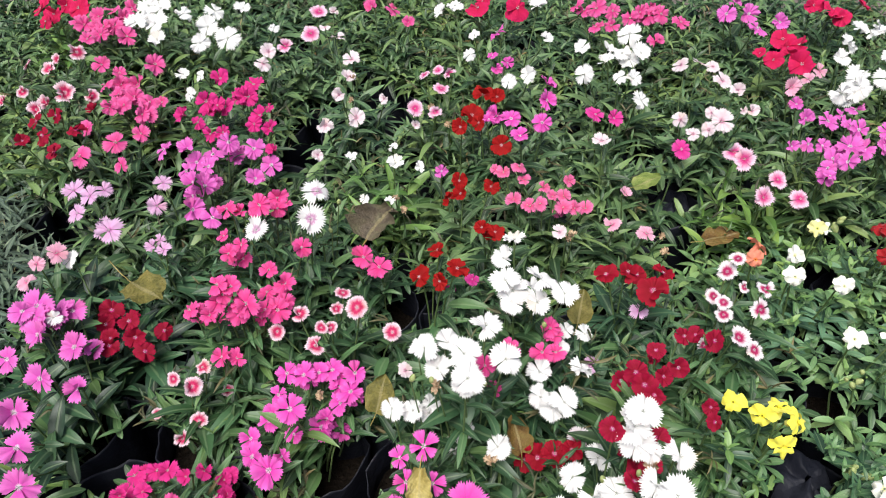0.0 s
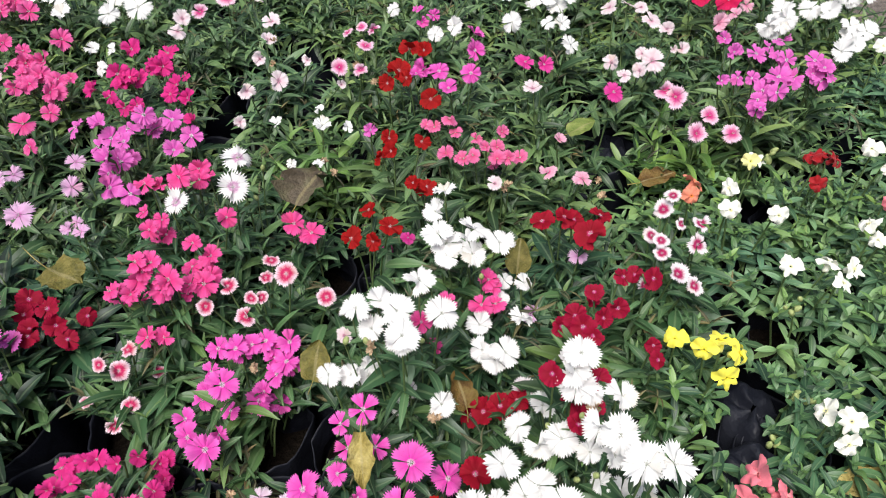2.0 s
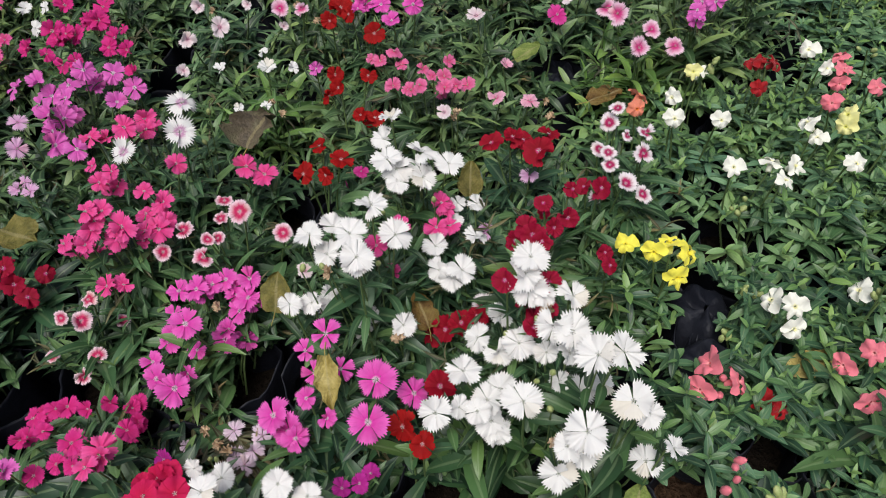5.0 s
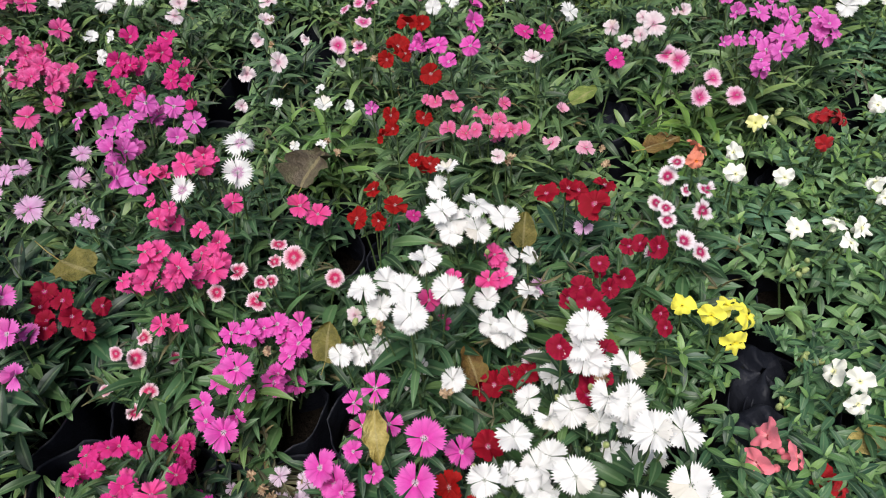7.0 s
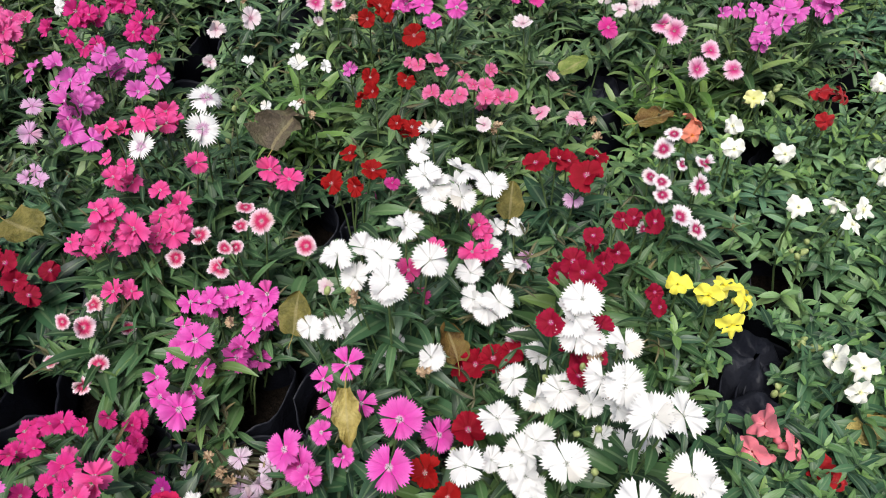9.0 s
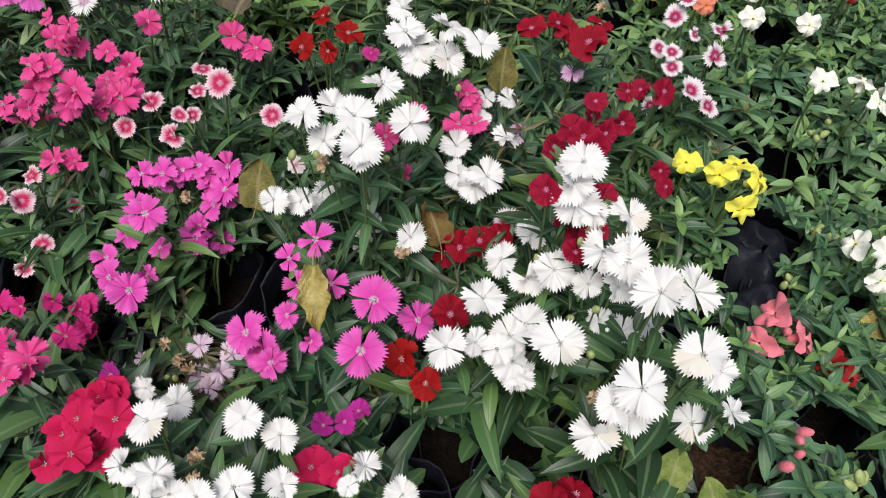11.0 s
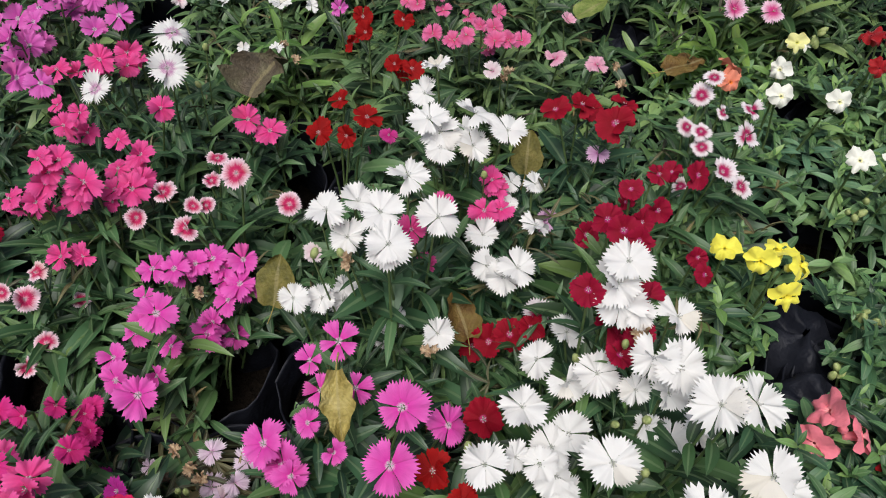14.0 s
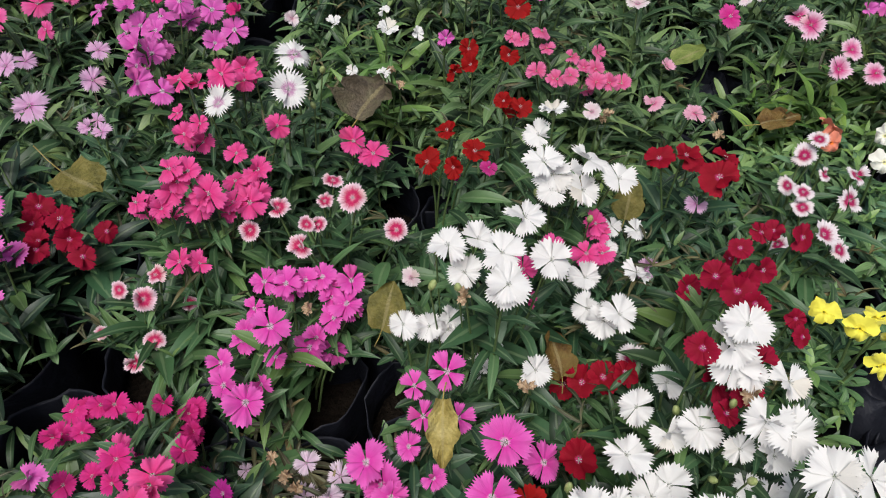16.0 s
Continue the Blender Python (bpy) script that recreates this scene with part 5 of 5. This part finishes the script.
snapdragon("cream", "cream snapdragon with drooping flowers", [(0.497, 0.642, 0.276), (0.507, 0.628, 0.262), (0.53, 0.576, 0.264)], buds=[])
snapdragon("ruby", "dark red snapdragon with two broad heads", [(0.497, 0.778, 0.27), (0.466, 0.716, 0.273), (0.473, 0.763, 0.28), (0.5, 0.755, 0.28)], buds=[], size=0.024)
snapdragon("cream", "cream snapdragon with pale yellow buds", [(0.336, 0.675, 0.306), (0.337, 0.656, 0.289), (0.389, 0.644, 0.29), (0.418, 0.795, 0.248)], buds=[])
snapdragon("orange", "orange snapdragon with two flowers", [(0.317, 0.731, 0.268), (0.306, 0.701, 0.272)], buds=[], size=0.024)
snapdragon("coral", "coral-pink snapdragon with one flower", [(0.56, 0.515, 0.28)], buds=[], size=0.025)
snapdragon("cream", "white snapdragon with two flowers", [(0.488, 0.397, 0.28), (0.47, 0.419, 0.238)], buds=[])
snapdragon("coral", "coral-pink snapdragon with flowers and buds", [(0.414, 0.334, 0.24), (0.439, 0.335, 0.255), (0.424, 0.295, 0.237)], buds=[(0.48, 0.399, 0.243), (0.467, 0.337, 0.28)], size=0.025)
snapdragon("cream", "leafy snapdragon in green bud", [], buds=[(0.336, 0.406, 0.198), (0.372, 0.452, 0.205)])

# ---- leafy plants between them, without open flowers ----


def green_plants():
    rng = random.Random(11)
    step = 0.122
    for j in range(15):
        for i in range(-10, 9):
            x = (i + 0.5 * (j % 2)) * step + rng.uniform(-0.02, 0.02)
            y = 0.04 + j * step * 0.92 + rng.uniform(-0.02, 0.02)
            if not -1.2 < x < (0.95 if y < 1.2 else 0.82):
                continue
            if any((x - a) ** 2 + (y - b) ** 2 < 0.08 ** 2 for a, b in TAKEN):
                continue
            if any((x - a) ** 2 + (y - b - 0.015) ** 2 < (r + 0.03) ** 2 for a, b, r in GAPS):
                continue
            if x > 0.29 + 0.22 * (y - 0.4) and y < 1.0:
                root = potted("snapdragon", x, y, rng, "green leafy snapdragon without open flowers in a black bag", "snapdragons in leaf")
                spots = []
                bush(root, rng, "snap", 28, 0.1, 0.228, spots, (0.015, 0.04), 6)
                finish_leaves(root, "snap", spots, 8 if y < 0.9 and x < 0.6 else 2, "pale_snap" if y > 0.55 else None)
                for n in range(rng.choice((0, 1, 1, 2))):
                    bud_cluster(root, Vector((rng.uniform(-0.05, 0.05), rng.uniform(-0.05, 0.05), rng.uniform(0.25, 0.275))), rng)
            else:
                grey = x < -0.55 and 0.6 < y < 0.85
                root = potted("dianthus", x, y, rng, "grey-leaved dianthus in leaf in a black bag" if grey else "dark green leafy dianthus without flowers in a black bag", "dianthus in leaf")
                spots = []
                kind = "grey" if grey else "broad" if y < 0.36 or x < -0.42 and y < 0.6 else "mid" if y > 0.7 else "pink"
                bush(root, rng, kind, 5 if kind == "broad" else 20, 0.09, 0.195 if kind == "broad" else 0.222, spots, LEAF_LENGTH.get(kind, (0.016, 0.046)))
                withered(root, rng, 0.225, 0.085)
                finish_leaves(root, kind, spots, 5 if y < 0.9 and -0.6 < x else 2)


green_plants()

# ---- dead leaves that lie on the plants ----


def dry_leaf(colour, label, p, length, width, azimuth, rise, roll=0.0, curl=0.25, seed=0, ragged=0.06, stalk=0.35):
    rng = random.Random(seed)
    cols, rows, verts, uvs, faces = 10, 12, [], [], []
    for i in range(rows + 1):
        s = i / rows
        w = width / length * 0.5 * (math.sin(math.pi * (0.05 + 0.93 * s) ** 0.8)) ** 0.6 * (1 + 0.08 * math.sin(9 * s + seed) + ragged * (0.6 * math.sin(23 * s + 2 * seed) + 0.4 * rng.uniform(-1, 1)))
        for j in range(cols + 1):
            t = j / cols * 2 - 1
            z = curl * (t * t * 0.35 * (width / length) - s * s * 0.5) + 0.03 * math.sin(7 * s + 4 * t + seed) + 0.45 * ragged * t * t * math.sin(15 * s + 3 * t + seed)
            verts.append((s, t * w, z))
            uvs.append((s, 0.5 + 0.5 * t))
    for i in range(rows):
        for j in range(cols):
            a = i * (cols + 1) + j
            faces.append((a, a + 1, a + cols + 2, a + cols + 1))
    ob = new("dry_leaf", mesh_of("dry_leaf", verts, faces, DRY[colour], uvs))
    ob.matrix_basis = leaf_pose(p, azimuth, rise, length, roll) @ Matrix.Translation((-0.5, 0, 0))
    tagged(ob, label, "leaf", "fallen leaves")
    v, f = tube([(0.02, 0, 0), (-0.43 * stalk, 0.06 * stalk, 0.09 * stalk), (-stalk, 0.2 * stalk, 0.11 * stalk)], [0.012, 0.011, 0.014], 5)
    part("leaf_stalk", mesh_of("leaf_stalk", v, f, DRY["yellow"]), ob)
    return ob


dry_leaf("green", "yellow-green oval leaf beside a dark gap", (0.197, 0.239, 0.2), 0.035, 0.026, 1.2, 0.7, seed=21)
dry_leaf("green", "olive-green oval leaf beside bare soil", (0.228, 0.214, 0.185), 0.045, 0.034, 1.8, 0.5, seed=22)
dry_leaf("yellow", "yellow-brown spotted leaf among snapdragons", (0.41, 0.362, 0.2), 0.05, 0.03, 0.2, 0.3, seed=23)
dry_leaf("grey_brown", "large dry grey-brown leaf lying on the plants", (-0.178, 0.736, 0.276), 0.062, 0.058, 1.2, 0.5, curl=1.1, seed=1, ragged=0.3)
dry_leaf("olive", "large wilted olive leaf with a long stalk", (-0.455, 0.61, 0.25), 0.06, 0.052, -0.5, 0.2, seed=2, ragged=0.12, stalk=1.1)
dry_leaf("olive", "broad olive-brown leaf behind magenta flowers", (-0.123, 0.44, 0.304), 0.04, 0.031, 1.3, 0.9, seed=3)
dry_leaf("yellow", "pale yellow dry leaf hanging over magenta flowers", (-0.073, 0.345, 0.287), 0.048, 0.022, -1.5, -0.4, curl=0.7, seed=4, ragged=0.2, stalk=0.25)
dry_leaf("olive", "olive-brown leaf beside white flowers", (0.084, 0.589, 0.288), 0.04, 0.028, 1.4, 0.9, seed=5)
dry_leaf("rust", "rust-brown curled leaf among white flowers", (0.018, 0.438, 0.252), 0.038, 0.027, 1.9, 0.8, curl=0.8, seed=6, ragged=0.16)
dry_leaf("rust", "rust-brown dry leaf on a black bag", (0.292, 0.791, 0.23), 0.055, 0.034, 0.4, 0.1, seed=7, ragged=0.12)
dry_leaf("olive", "yellowing leaf among snapdragons", (0.42, 0.365, 0.198), 0.045, 0.03, 0.2, 0.2, seed=8)
dry_leaf("green", "dull olive-green leaf beside a dark gap", (0.199, 0.892, 0.241), 0.042, 0.036, 0.2, 0.5, seed=9)


bare = tagged(new("grow_bag"), "black grow bag of bare brown soil between plants", "bag")
bare.location = (0.268, 0.25, 0)
part("bag_wall", BAG_MESHES[1], bare)
part("soil", soil_mesh(7, 0.118, BARE_SOIL), bare, None, "crumbly brown soil")


def loose_bag(x, y, turn, height, lean):
    """An empty black bag, crumpled, wedged between the plants."""
    ob = tagged(new("grow_bag", bag_mesh(31 + int(turn * 7), True)), "crumpled black plastic grow bag wedged between plants", "bag")
    ob.matrix_basis = pose(x, y, 0, 0, 0, turn) @ Matrix.Rotation(lean, 4, "Y") @ Matrix.Diagonal((0.62, 0.85, height, 1))


loose_bag(0.34, 0.462, 20, 0.98, 0.0)
loose_bag(0.322, 0.385, 65, 1.05, 0.0)
loose_bag(0.262, 0.95, 10, 0.9, 0.0)
